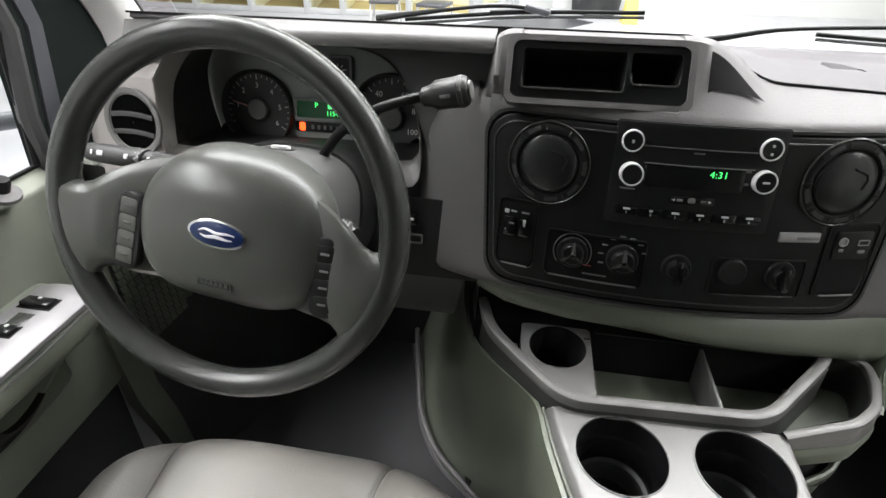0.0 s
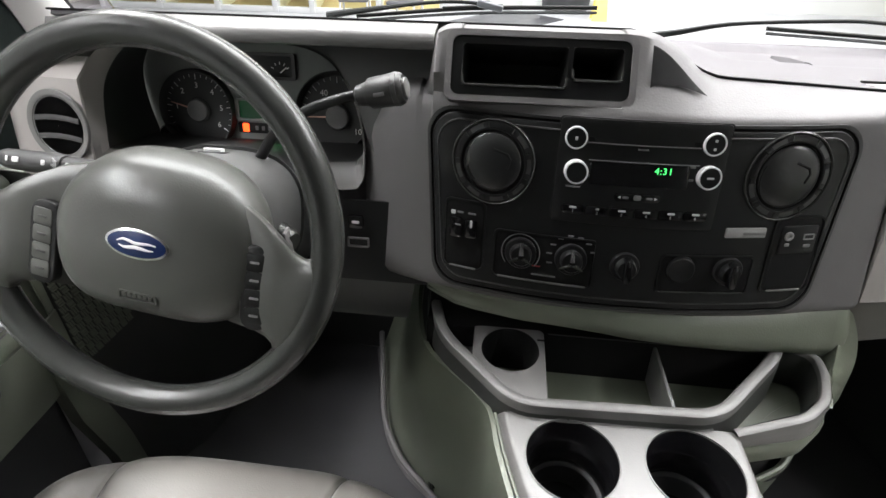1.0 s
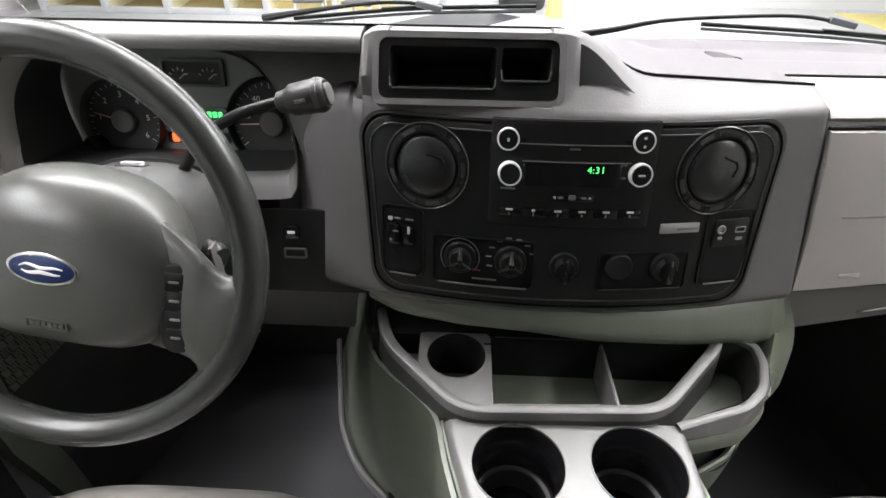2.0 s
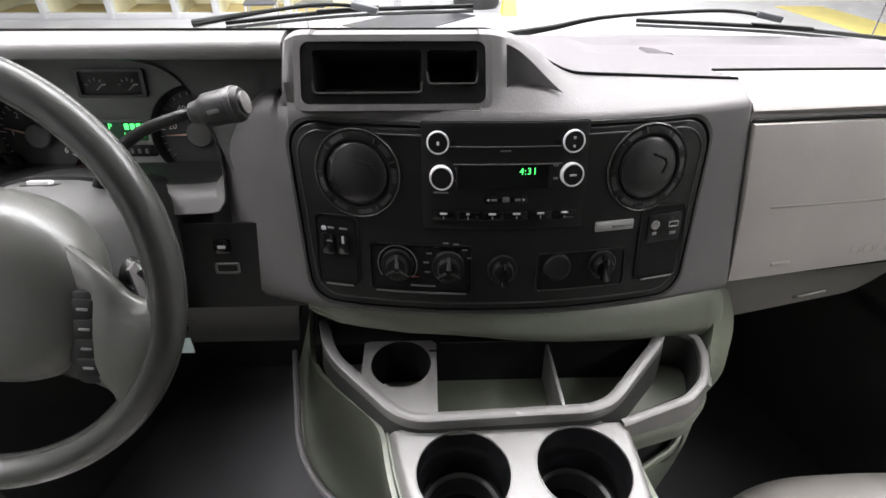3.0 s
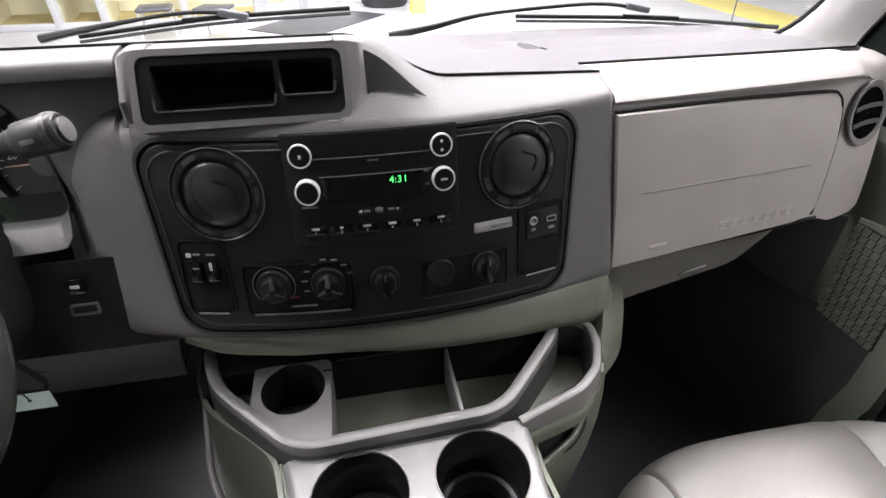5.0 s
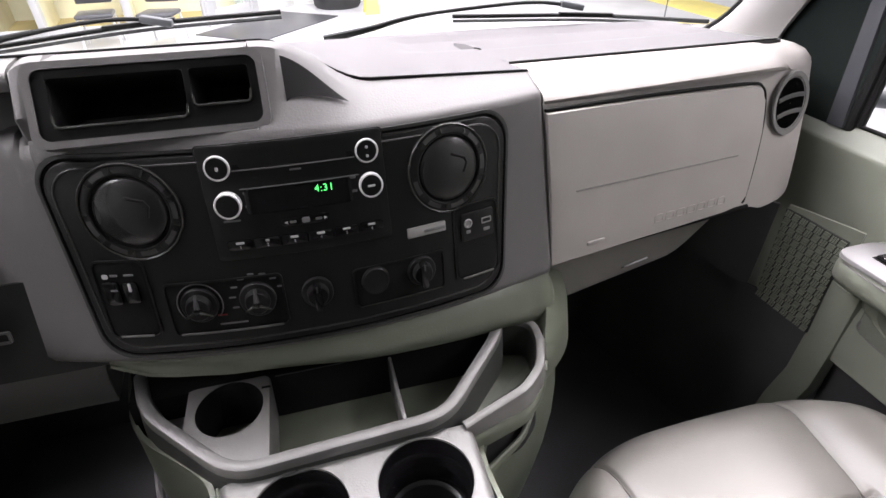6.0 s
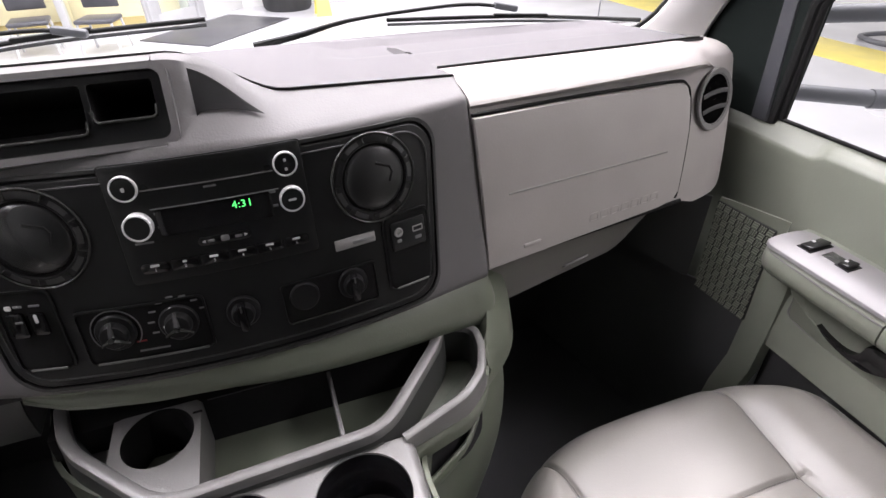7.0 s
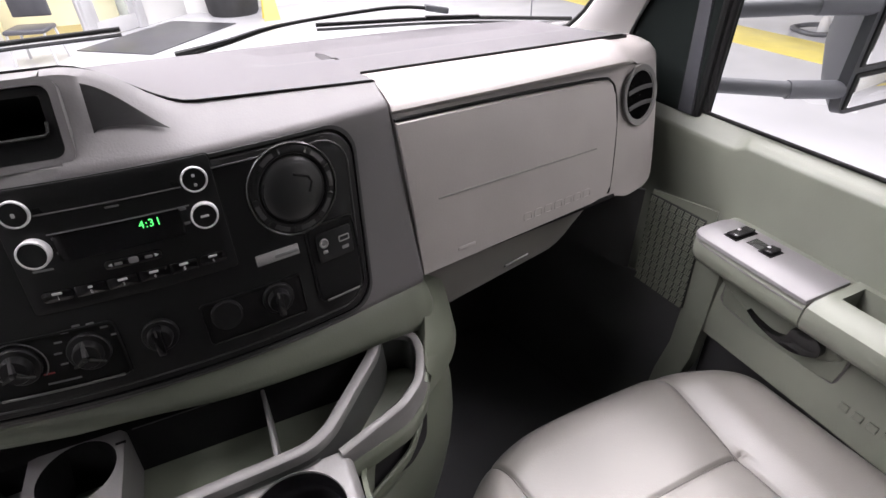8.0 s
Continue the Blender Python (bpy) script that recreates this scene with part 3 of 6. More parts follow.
for i in range(6):
    part("cover_mark", slab(rounded(0.0045, 0.005, 0.001, 2), -0.001, 0.0015, 0.0003, WM @ Matrix.Translation((HX - 0.014 + 0.0056 * i, HY - 0.058, 0.0185)) @ pose(0, 0, 0, 6, 0, 0)), M_HUB, hub)

# ---------------------------------------------------------------- steering column with its levers
AX = (W0.to_3x3() @ Vector((0, 0, -1))).normalized()
column = thing("steering_column", WC + AX * 0.15, "grey plastic steering column shroud with two levers", "steering column")
UPC = W0.to_3x3() @ Vector((0, 1, 0))


def column_loop(t, w, up, dn, n=40):
    o = Vector((-0.505, WC.y, WC.z)) + AX * t
    res = []
    for i in range(n):
        a = 2 * math.pi * i / n
        c, s = math.cos(a), math.sin(a)
        res.append(o + Vector((1, 0, 0)) * w * math.copysign(abs(c) ** 0.75, c) + UPC * (up if s > 0 else dn) * math.copysign(abs(s) ** 0.75, s))
    return res


part("shroud", loft([column_loop(*v) for v in ((0.055, 0.070, 0.055, 0.06), (0.062, 0.082, 0.064, 0.07), (0.10, 0.092, 0.070, 0.08), (0.145, 0.098, 0.073, 0.085), (0.150, 0.099, 0.074, 0.086))]), M_BEZEL, column, "grey rear shroud")
part("shroud_neck", loft([column_loop(*v) for v in ((0.152, 0.102, 0.078, 0.09), (0.20, 0.108, 0.082, 0.10), (0.23, 0.110, 0.080, 0.11), (0.32, 0.100, 0.060, 0.10))]), M_DRIVER, column, "dark grey front shroud")
HB = Vector((-0.505, WC.y, WC.z)) + AX * 0.125 + UPC * 0.071
part("hazard_button", slab(rounded(0.024, 0.010, 0.002, 3), -0.003, 0.005, 0.0012, basis(HB, (1, 0, 0.0), AX)), M_PRINT, column, "white hazard button")
part("hazard_frame", slab(rounded(0.036, 0.018, 0.004, 3), -0.004, 0.001, 0.001, basis(HB, (1, 0, 0.0), AX)), M_BLACK, column)
# turn signal lever
LA, LB = Vector((-0.6145, 0.475, 0.7473)), Vector((-0.7442, 0.500, 0.7408))
LD = (LB - LA).normalized()
LN = Vector((-0.18, -0.845, 0.50)).normalized()
part("indicator_arm", tube([LA - LD * 0.055, LA - LD * 0.02, LA + LD * 0.030], [0.0085, 0.0095, 0.0110], 16), M_DRIVER, column, "charcoal indicator lever")
part("indicator_joint", tube([LA + LD * 0.030, LA + LD * 0.0335], [0.0104, 0.0104], 16), M_DEEP, column)
grip = part("indicator_grip", tube([LA + LD * t for t in (0.0335, 0.035, 0.050, 0.080, 0.112, 0.126, 0.131, 0.1325)], [0.0115, 0.0123, 0.0128, 0.0128, 0.0122, 0.0118, 0.0105, 0.0070], 20), M_DRIVER, column, "charcoal rotating grip")
for k in range(5):
    part("grip_rib", tube([LA + LD * (0.0365 + 0.0016 * k) + (LN * math.cos(radians(a_)) + LD.cross(LN) * math.sin(radians(a_))) * 0.0126 for a_ in (-35 + 6 * k, -10, 15 + 4 * k)], 0.0005, 5), M_PRINT, grip)
for t_, w_ in ((0.012, 0.007), (0.022, 0.005), (0.055, 0.006), (0.098, 0.010), (0.112, 0.003)):
    part("lever_mark", slab(rounded(w_, 0.006, 0.0015, 2), -0.0006, 0.0005, 0.0002, basis(LA + LD * t_ + LN * (0.0128 if t_ > 0.03 else 0.0104), LD, LN.cross(LD))), M_PRINT, column)
# gear lever
gl = spline([(-0.462, 0.560, 0.722), (-0.448, 0.556, 0.742), (-0.42, 0.545, 0.775), (-0.375, 0.535, 0.806), (-0.335, 0.531, 0.822), (-0.305, 0.531, 0.830)], 20)
lever = part("gear_lever", tube(gl, [0.0070 - 0.0015 * i / 20 for i in range(21)], 14), M_BLACK, column, "black bent gear lever")
KD = Vector((0.05, -0.002, 0.011)).normalized()
kp = Vector((-0.318, 0.531, 0.826))
part("knob", tube([kp + KD * t for t in (0, 0.003, 0.010, 0.014, 0.018, 0.046, 0.052, 0.055)], [0.007, 0.0105, 0.0118, 0.0128, 0.0160, 0.0172, 0.0166, 0.0140], 24), M_DRIVER, lever, "black gear knob")
part("knob_ring", tube([kp + KD * t for t in (0.0435, 0.0445, 0.0490, 0.0500)], [0.0168, 0.0178, 0.0177, 0.0165], 24), M_VENT, lever, "grey ring of the knob")
part("knob_print", slab(rounded(0.012, 0.004, 0.001, 2), 0, 0.0005, 0.0002, basis(kp + KD * 0.030 + Vector((0, -0.0168, 0.002)), KD, (0, 0.1, 1))), M_DIM, lever)
part("knob_button", tube([kp + KD * 0.0545, kp + KD * 0.058, kp + KD * 0.0585], [0.0108, 0.0108, 0.0092], 20), M_RIM, lever, "grey overdrive button")
part("lever_boot", tube([(-0.47, 0.575, 0.705), (-0.462, 0.563, 0.720), (-0.458, 0.559, 0.727)], [0.026, 0.018, 0.011], 16), M_BLACK, column, "black rubber boot")
# ignition lock and keys
part("ignition_lock", tube([(-0.425, 0.50, 0.665), (-0.402, 0.487, 0.660), (-0.398, 0.485, 0.659)], [0.016, 0.016, 0.013], 20), M_WHEEL, column, "dark metal ignition lock")
keysT = thing("key_bunch", (-0.39, 0.48, 0.60), "bunch of keys with a pale tag hanging from the ignition", "keys")
part("key", box(-0.402, 0.470, 0.635, -0.398, 0.486, 0.682, 0.001), M_POD, keysT)
part("ring", tube([(-0.398 + 0.002 * math.sin(a), 0.478 + 0.013 * math.cos(a), 0.622 + 0.015 * math.sin(a)) for a in [2 * math.pi * i / 20 for i in range(20)]], 0.0012, 6, closed=True), M_CHROME, keysT)
part("key", loft([[(x, y, z) for x, z in ((-0.436, 0.585), (-0.412, 0.582), (-0.395, 0.545), (-0.400, 0.532), (-0.438, 0.536))] for y in (0.522, 0.530)]), M_BLACK, keysT, "black key head")
part("wire", tube([(-0.432, 0.520, 0.5725), (-0.412, 0.528, 0.5625), (-0.388, 0.534, 0.5515)], [0.0022, 0.0016, 0.0010], 6), M_CHROME, keysT, "bright key blade")
part("tag", box(-0.442, 0.5185, 0.511, -0.3925, 0.521, 0.537, 0.001, 2, m=pose(0, 0, 0, 0, 0, 0)), M_LABEL, keysT, "pale blue paper tag")
part("tag_eyelet", lathe([(0.0022, 0), (0.0022, 0.0004), (0.0003, 0.0005)], 12, basis((-0.416, 0.5183, 0.527), (1, 0, 0), (0, 0, 1))), M_BLACK, keysT)
part("tag_cord", tube([(-0.398, 0.478, 0.61), (-0.408, 0.500, 0.58), (-0.416, 0.518, 0.530)], 0.0008, 5), M_BLACK, keysT)

# ---------------------------------------------------------------- engine cover with trays
console = thing("engine_cover_console", (0.03, 0.6, Z0), "olive grey moulded engine cover with trays and cup holders", "console")
# Dark colour that puts the shade under the rims into the walls.
M_TRAYWALL = material("shaded_tray_plastic", (0.030, 0.032, 0.029), 0.5, vary=0.12, grain=420, bump=0.25)


def ring_at(z, lift=0.0):
    """The plan of the cover at a height; lift raises the part beside the trays."""
    t = (z - Z0) / (0.52 - Z0)
    low = [(-0.44, 1.0), (-0.40, 0.86), (-0.365, 0.74), (-0.31, 0.65), (-0.24, 0.59), (-0.185, 0.53), (-0.155, 0.45), (-0.14, 0.37), (-0.125, 0.29), (-0.11, 0.22), (0.03, 0.215), (0.155, 0.22), (0.175, 0.30), (0.19, 0.40), (0.225, 0.48), (0.27, 0.55), (0.34, 0.66), (0.37, 0.76), (0.38, 0.88), (0.39, 1.0)]
    top = [(-0.25, 1.0), (-0.25, 0.80), (-0.25, 0.68), (-0.247, 0.60), (-0.228, 0.518), (-0.168, 0.452), (-0.1435, 0.424), (-0.131, 0.37), (-0.110, 0.30), (-0.093, 0.246), (0.03, 0.243), (0.143, 0.246), (0.153, 0.30), (0.158, 0.415), (0.215, 0.49), (0.285, 0.545), (0.318, 0.60), (0.328, 0.72), (0.33, 0.86), (0.33, 1.0)]
    k = t ** 0.85
    bulge = 0.05 * math.sin(math.pi * min(1, t))
    out = []
    for i, (a, b) in enumerate(zip(low, top)):
        side = bulge if i >= 15 else -bulge * 0.3 if i < 5 else 0.0
        out.append(Vector((lerp(a[0], b[0], k) + side, lerp(a[1], b[1], k), z + (lift if i <= 12 else 0.0))))
    return spline(out, 84)


body_rows = [ring_at(z) for z in (Z0, 0.0, 0.06, 0.12, 0.18, 0.24, 0.30, 0.36, 0.40, 0.435)] + [ring_at(0.4405, 0.024)]
part("cover_shell", sheet(body_rows, 0.006), M_CONSOLE, console, "olive grey cover shell")

# tray rim and tray
RIM = [(-0.245, 0.640, 0.508), (-0.238, 0.590, 0.508), (-0.219, 0.520, 0.507), (-0.119, 0.4195, 0.498), (0.124, 0.4275, 0.500), (0.227, 0.531, 0.512), (0.240, 0.58, 0.520)]
rim_line = rounded_path(RIM, 0.030)


def skirt(line, drop, out=0.0, w=1.0, deep=None):
    """A rounded lip along a line, with a skirt hanging from it."""
    rows = []
    n = len(line)
    for i, p in enumerate(line):
        d = (line[min(i + 1, n - 1)] - line[max(i - 1, 0)]).normalized()
        o = Vector((d.y, -d.x, 0)).normalized()
        low = 0.021 if deep and p.y < 0.432 else drop if deep is None or p.x < 0.10 else deep
        prof = [(-0.0075, -0.020), (-0.0072, -0.004), (-0.0062, -0.0012), (-0.0040, 0.0), (0.0036, 0.0), (0.0066, -0.0014), (0.0080, -0.0045), (0.0082, -0.014), (0.0085 + out * 0.3, -min(low - 0.001, 0.022)), (0.0085 + out, -low)]
        rows.append([p + o * a * w + Vector((0, 0, b)) for a, b in prof])
    return rows


rim_rows = skirt(rim_line, 0.047, 0.004, deep=0.070)
part("tray_rim", sheet([r[:8] for r in rim_rows], 0.0), M_RIM, console, "grey rounded tray rim")
part("tray_skirt", sheet([r[7:] for r in rim_rows], 0.0), M_TRAYWALL, console, "tray rim skirt, coloured dark for shade")
POCK = [(0.143, 0.4160, 0.484), (0.231, 0.4405, 0.496), (0.265, 0.470, 0.496), (0.2835, 0.512, 0.497), (0.2865, 0.546, 0.499), (0.240, 0.556, 0.507)]
pock_line = rounded_path(POCK, 0.014)
part("pocket_rim", sheet(skirt(pock_line, 0.034, 0.003, 0.82), 0.0), M_RIM, console, "grey side pocket rim")
FZ = 0.430
inside = [p for p in rim_line if p.y < 0.56]
floor_pts = [Vector((lerp(0.02, p.x, 0.93), lerp(0.52, p.y, 0.86), FZ)) for p in inside]
rows = [[Vector((lerp(0.02, p.x, 0.975), lerp(0.56, p.y, 0.965), p.z - 0.012)) for p in inside], [Vector((lerp(0.02, p.x, 0.955), lerp(0.54, p.y, 0.92), p.z - 0.045)) for p in inside], floor_pts]
part("tray_wall", sheet(rows, 0.002), M_TRAYWALL, console, "tray wall, coloured dark for shade")
ends = [Vector((0.215, 0.56, FZ)), Vector((-0.225, 0.56, FZ))]
part("tray_floor", loft([[p - Vector((0, 0, 0.008)) for p in floor_pts + ends], floor_pts + ends]), M_CONSOLE, console, "grey tray floor")
# Black here paints the shade under the brow.
part("tray_back", sheet([[(x, y, z) for y, z in ((0.534, FZ), (0.540, 0.470), (0.5425, 0.490), (0.545, 0.4948), (0.552, 0.4958), (0.575, 0.500), (0.605, 0.53), (0.61, 0.57))] for x in spaced(-0.245, 0.236, 12)], 0.003), M_DEEP, console, "tray back with a ledge, coloured black for shade")
part("ledge_edge", tube([(-0.072, 0.5432, 0.4962), (0.22, 0.5432, 0.4962)], 0.0009, 6), M_VENT, console, "paler edge of the ledge")
inner = [Vector((lerp(0.222, p.x, 0.84), lerp(0.50, p.y, 0.86), p.z)) for p in pock_line]
part("pocket_wall", sheet([[Vector((p.x, p.y, p.z - 0.004)) for p in inner], [Vector((p.x, p.y + 0.002, 0.455)) for p in inner], [Vector((p.x, p.y + 0.004, 0.436)) for p in inner]], 0.0), M_TRAYWALL, console, "pocket wall, coloured dark for shade")
pk = inner + [Vector((0.205, 0.545, 0.5)), Vector((0.140, 0.445, 0.5))]
part("pocket_floor", loft([[Vector((p.x, p.y, 0.430)) for p in pk], [Vector((p.x, p.y, 0.440)) for p in pk]]), M_CONSOLE, console, "grey pocket floor")
ap = [Vector((p.x + 0.004, p.y - 0.004, 0)) for p in pock_line if p.y < 0.535]
part("pocket_apron", sheet([[Vector((lerp(0.22, p.x, k), lerp(0.52, p.y, k), z)) for p in ap] for k, z in ((1.02, 0.463), (1.045, 0.458), (1.05, 0.452), (1.03, 0.434), (1.0, 0.4335))], 0.003), M_CONSOLE, console, "olive grey apron under the pocket")
# Shallow recess, its inner shade put into the black colour.
part("lower_pocket", sheet([[Vector((lerp(0.20, p.x, k), lerp(0.53, p.y, k), z)) for p in ap] for k, z in ((1.0, 0.440), (0.80, 0.432), (0.78, 0.39), (1.0, 0.370))], 0.0), M_DEEP, console, "lower pocket, coloured black for its shade")
LOWP = [(0.158, 0.400, 0.386), (0.236, 0.438, 0.398), (0.266, 0.472, 0.412), (0.274, 0.50, 0.432)]
lows = rounded_path(LOWP, 0.014)
part("lower_pocket_rim", sheet([[p + Vector((a * 0.5, -a, b)) for a, b in ((-0.006, -0.010), (-0.004, 0.0), (-0.001, 0.0022), (0.002, 0.001), (0.003, -0.006), (-0.012, -0.06))] for p in lows], 0.0), M_CONSOLE, console, "olive grey lower pocket rim")
part("base_seal", tube([p + Vector((0, 0, 0.012)) for p in ring_at(Z0)][:30], 0.012, 8), M_POD, console, "grey rubber base seal")
part("base_seal", tube([p + Vector((-0.012 if p.x < 0 else 0.0, -0.016, 0.04)) for p in ring_at(0.0)][:26], 0.007, 8), M_POD, console, "grey rubber base seal")
clip = part("cover_clip", box(-0.018, -0.012, -0.03, 0.018, 0.02, 0.035, 0.007, 3, m=pose(-0.232, 0.575, 0.03, 8, 0, 20)), M_BLACK, console, "black rubber cover latch")
part("clip_bail", tube([(-0.240, 0.556, 0.062), (-0.222, 0.562, 0.062)], 0.006, 8), M_BLACK, clip)
# rounded brow between the panel and the tray, running into the shoulder
BROW = [(-0.245, 0.572), (-0.231, 0.562), (-0.205, 0.546), (-0.176, 0.537), (-0.117, 0.5253), (-0.057, 0.5216), (0.02, 0.5153), (0.097, 0.512), (0.174, 0.512), (0.225, 0.5165), (0.33, 0.519)]
rows = []
for x, turn in [(x, 0.0) for x in spaced(-0.245, 0.288, 40)] + [(0.288, radians(a)) for a in spaced(8, 75, 10)]:
    y0 = panel_y(x, 0.57)
    yl = y0 + 0.004
    zl = min(0.5735, curve_at(BROW, x) + (0.535 - yl) * 1.0)
    f = ease((x + 0.17) / 0.24)
    out = 0.022 * f - 0.007
    ztop = 0.5765
    prof = [(y0 + 0.03, 0.580), (y0 + 0.014, ztop), (y0 + 0.006 * (1 - f), lerp(ztop, zl, 0.16)), (y0 - out * 0.45, lerp(ztop, zl, 0.34)), (y0 - out * 0.85, lerp(ztop, zl, 0.55)), (y0 - out, lerp(ztop, zl, 0.72)), (y0 - out * 0.8, lerp(ztop, zl, 0.90)), (y0 - out * 0.35, lerp(ztop, zl, 0.985)), (yl, zl), (y0 + 0.010, zl + 0.002), (y0 + 0.06, zl + 0.012)]
    if turn:
        rows.append([(x + (0.034 + y0 - y) * math.sin(turn), y0 + 0.034 - (0.034 + y0 - y) * math.cos(turn), z - 0.010 * math.sin(turn) * (y0 + 0.02 - y) / 0.04) for y, z in prof])
    else:
        rows.append([(x, y, z) for y, z in prof])
part("cover_brow", sheet(rows, 0.003), M_CONSOLE, console, "olive grey brow above the tray")
B_ = [(0.271, 0.468, 0.484), (0.2895, 0.512, 0.486), (0.2925, 0.548, 0.490), (0.262, 0.562, 0.512), (0.230, 0.560, 0.520)]
A_ = [(0.280, 0.490, 0.484), (0.299, 0.530, 0.505), (0.312, 0.565, 0.530), (0.314, 0.590, 0.545), (0.300, 0.590, 0.558)]
C_ = [(0.290, 0.490, 0.464), (0.336, 0.540, 0.480), (0.362, 0.588, 0.494), (0.366, 0.630, 0.516), (0.346, 0.66, 0.556)]
D_ = [(0.278, 0.486, 0.424), (0.346, 0.544, 0.420), (0.382, 0.604, 0.418), (0.390, 0.66, 0.420), (0.392, 0.72, 0.424)]
mid_ = [tuple(lerp(a, b, 0.55) + (0.004 if k == 2 else 0) for k, (a, b) in enumerate(zip(u, v))) for u, v in zip(B_, A_)]
part("cover_shoulder", sheet([spline(c_, 16) for c_ in (B_, mid_, A_, C_, D_)], 0.004), M_CONSOLE, console, "olive grey rounded shoulder of the cover")
part("divider", box(0.0735, 0.438, FZ, 0.0785, 0.543, 0.490, 0.0015), M_RIM, console, "grey tray divider")


def hole_plate(cx, cy, r, x0, y0, x1, y1, n=48):
    """The edges of a round hole and of the plate round it."""
    hole, edge = [], []
    for i in range(n):
        a = 2 * math.pi * i / n
        ca, sa = math.cos(a), math.sin(a)
        t = min((x1 - cx) / ca if ca > 1e-6 else (x0 - cx) / ca if ca < -1e-6 else 9, (y1 - cy) / sa if sa > 1e-6 else (y0 - cy) / sa if sa < -1e-6 else 9)
        hole.append((cx + r * ca, cy + r * sa * 1.04))
        edge.append((cx + t * ca, cy + t * sa))
    return hole, edge


h, e = hole_plate(-0.125, 0.506, 0.0392, -0.176, 0.424, -0.078, 0.5475)
e = [(max(x, -0.216 + max(0, (0.520 - y)) * 0.98) if y < 0.5 else x, y) for x, y in e]
PZ = 0.4975
loops = [[Vector((x, y, z)) for x, y in o] for o, z in (([(lerp(-0.125, x, 0.97), lerp(0.5, y, 0.98)) for x, y in e], FZ), (e, PZ - 0.003), ([(lerp(-0.125, x, 0.985), lerp(0.506, y, 0.985)) for x, y in e], PZ), (h, PZ), ([(lerp(-0.125, x, 0.95), lerp(0.506, y, 0.95)) for x, y in h], FZ))]
cup_plate = part("cup_plate", loft(loops, caps=False), M_RIM, console, "grey plate with a cup hole")
part("plate_slot", box(-0.088, 0.5255, PZ - 0.001, -0.0775, 0.5285, PZ + 0.0006, 0), M_DEEP, cup_plate)
part("side_step", loft([[(x, y, z) for x, y in ((-0.222, 0.545), (-0.208, 0.527), (-0.1775, 0.494), (-0.1775, 0.545))] for z in (FZ, 0.462)]), M_RIM, console, "grey step beside the cup hole")
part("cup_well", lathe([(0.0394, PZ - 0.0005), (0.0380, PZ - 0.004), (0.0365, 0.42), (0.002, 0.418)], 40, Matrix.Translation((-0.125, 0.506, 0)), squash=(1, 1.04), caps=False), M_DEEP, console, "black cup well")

# cup holder box
BX = [(-0.140, 0.425), (-0.128, 0.37), (-0.107, 0.30), (-0.090, 0.25), (0.140, 0.25), (0.150, 0.30), (0.154, 0.37), (0.155, 0.425)]


def outline_of(pts, n=64):
    """Points at even angles on a polygon about its middle."""
    cx, cy = 0.012, 0.345
    res = []
    for i in range(n):
        a = 2 * math.pi * i / n
        d = Vector((math.cos(a), math.sin(a)))
        best = None
        for p, q in zip(pts, pts[1:] + pts[:1]):
            p2, q2 = Vector(p) - Vector((cx, cy)), Vector(q) - Vector((cx, cy))
            e_ = q2 - p2
            den = d.x * e_.y - d.y * e_.x
            if abs(den) < 1e-9:
                continue
            t = (p2.x * e_.y - p2.y * e_.x) / den
            u = (p2.x * d.y - p2.y * d.x) / den
            if t > 0 and -1e-6 <= u <= 1 + 1e-6:
                best = t if best is None else min(best, t)
        res.append(Vector((cx, cy)) + d * best)
    return res


CUPS = [(-0.052, 0.360), (0.083, 0.362)]
ol = outline_of(BX, 96)
loops = []
for k, z in ((1.0, 0.36), (1.0, 0.44), (1.0, 0.463), (0.985, 0.470), (0.955, 0.4765), (0.93, 0.4788), (0.90, 0.479)):
    loops.append([Vector((0.012 + (p.x - 0.012) * k, 0.345 + (p.y - 0.345) * k, z)) for p in ol])
bx = loft(loops)
cup_box = part("cup_box", bx, M_RIM, console, "grey cup holder box")
for cx, cy in CUPS:
    bmc = lathe([(0.054, 0.60), (0.0525, 0.479), (0.0485, 0.36)], 48, Matrix.Translation((cx, cy, 0)))
    me = bpy.data.meshes.new("cutter")
    bmc.to_mesh(me)
    bmc.free()
    ob = bpy.data.objects.new("cutter", me)
    scene.collection.objects.link(ob)
    md = cup_box.modifiers.new("hole", "BOOLEAN")
    md.operation, md.object, md.solver = "DIFFERENCE", ob, "EXACT"
    bpy.context.view_layer.update()
    res = bpy.data.meshes.new_from_object(cup_box.evaluated_get(bpy.context.evaluated_depsgraph_get()))
    cup_box.modifiers.clear()
    cup_box.data = res
    bpy.data.objects.remove(ob)
    res.set_sharp_from_angle(angle=radians(38))
    part("cup_well", lathe([(0.0524, 0.4788), (0.0510, 0.4765), (0.0500, 0.452), (0.0485, 0.449), (0.0475, 0.40), (0.046, 0.366), (0.002, 0.364)], 48, Matrix.Translation((cx, cy, 0)), caps=False), M_GLOSS, console, "black cup well")

for cx, cy in CUPS:
    part("well_step", lathe([(0.0472, 0.404), (0.0445, 0.4035), (0.0420, 0.401), (0.0415, 0.366)], 40, Matrix.Translation((cx, cy, 0)), caps=False), M_VENT, console, "dark step inside the cup well")
    part("well_lip", lathe([(0.0537, 0.4785), (0.0536, 0.4803), (0.0526, 0.4806), (0.0520, 0.4785)], 48, Matrix.Translation((cx, cy, 0)), caps=False), M_RIM, console)
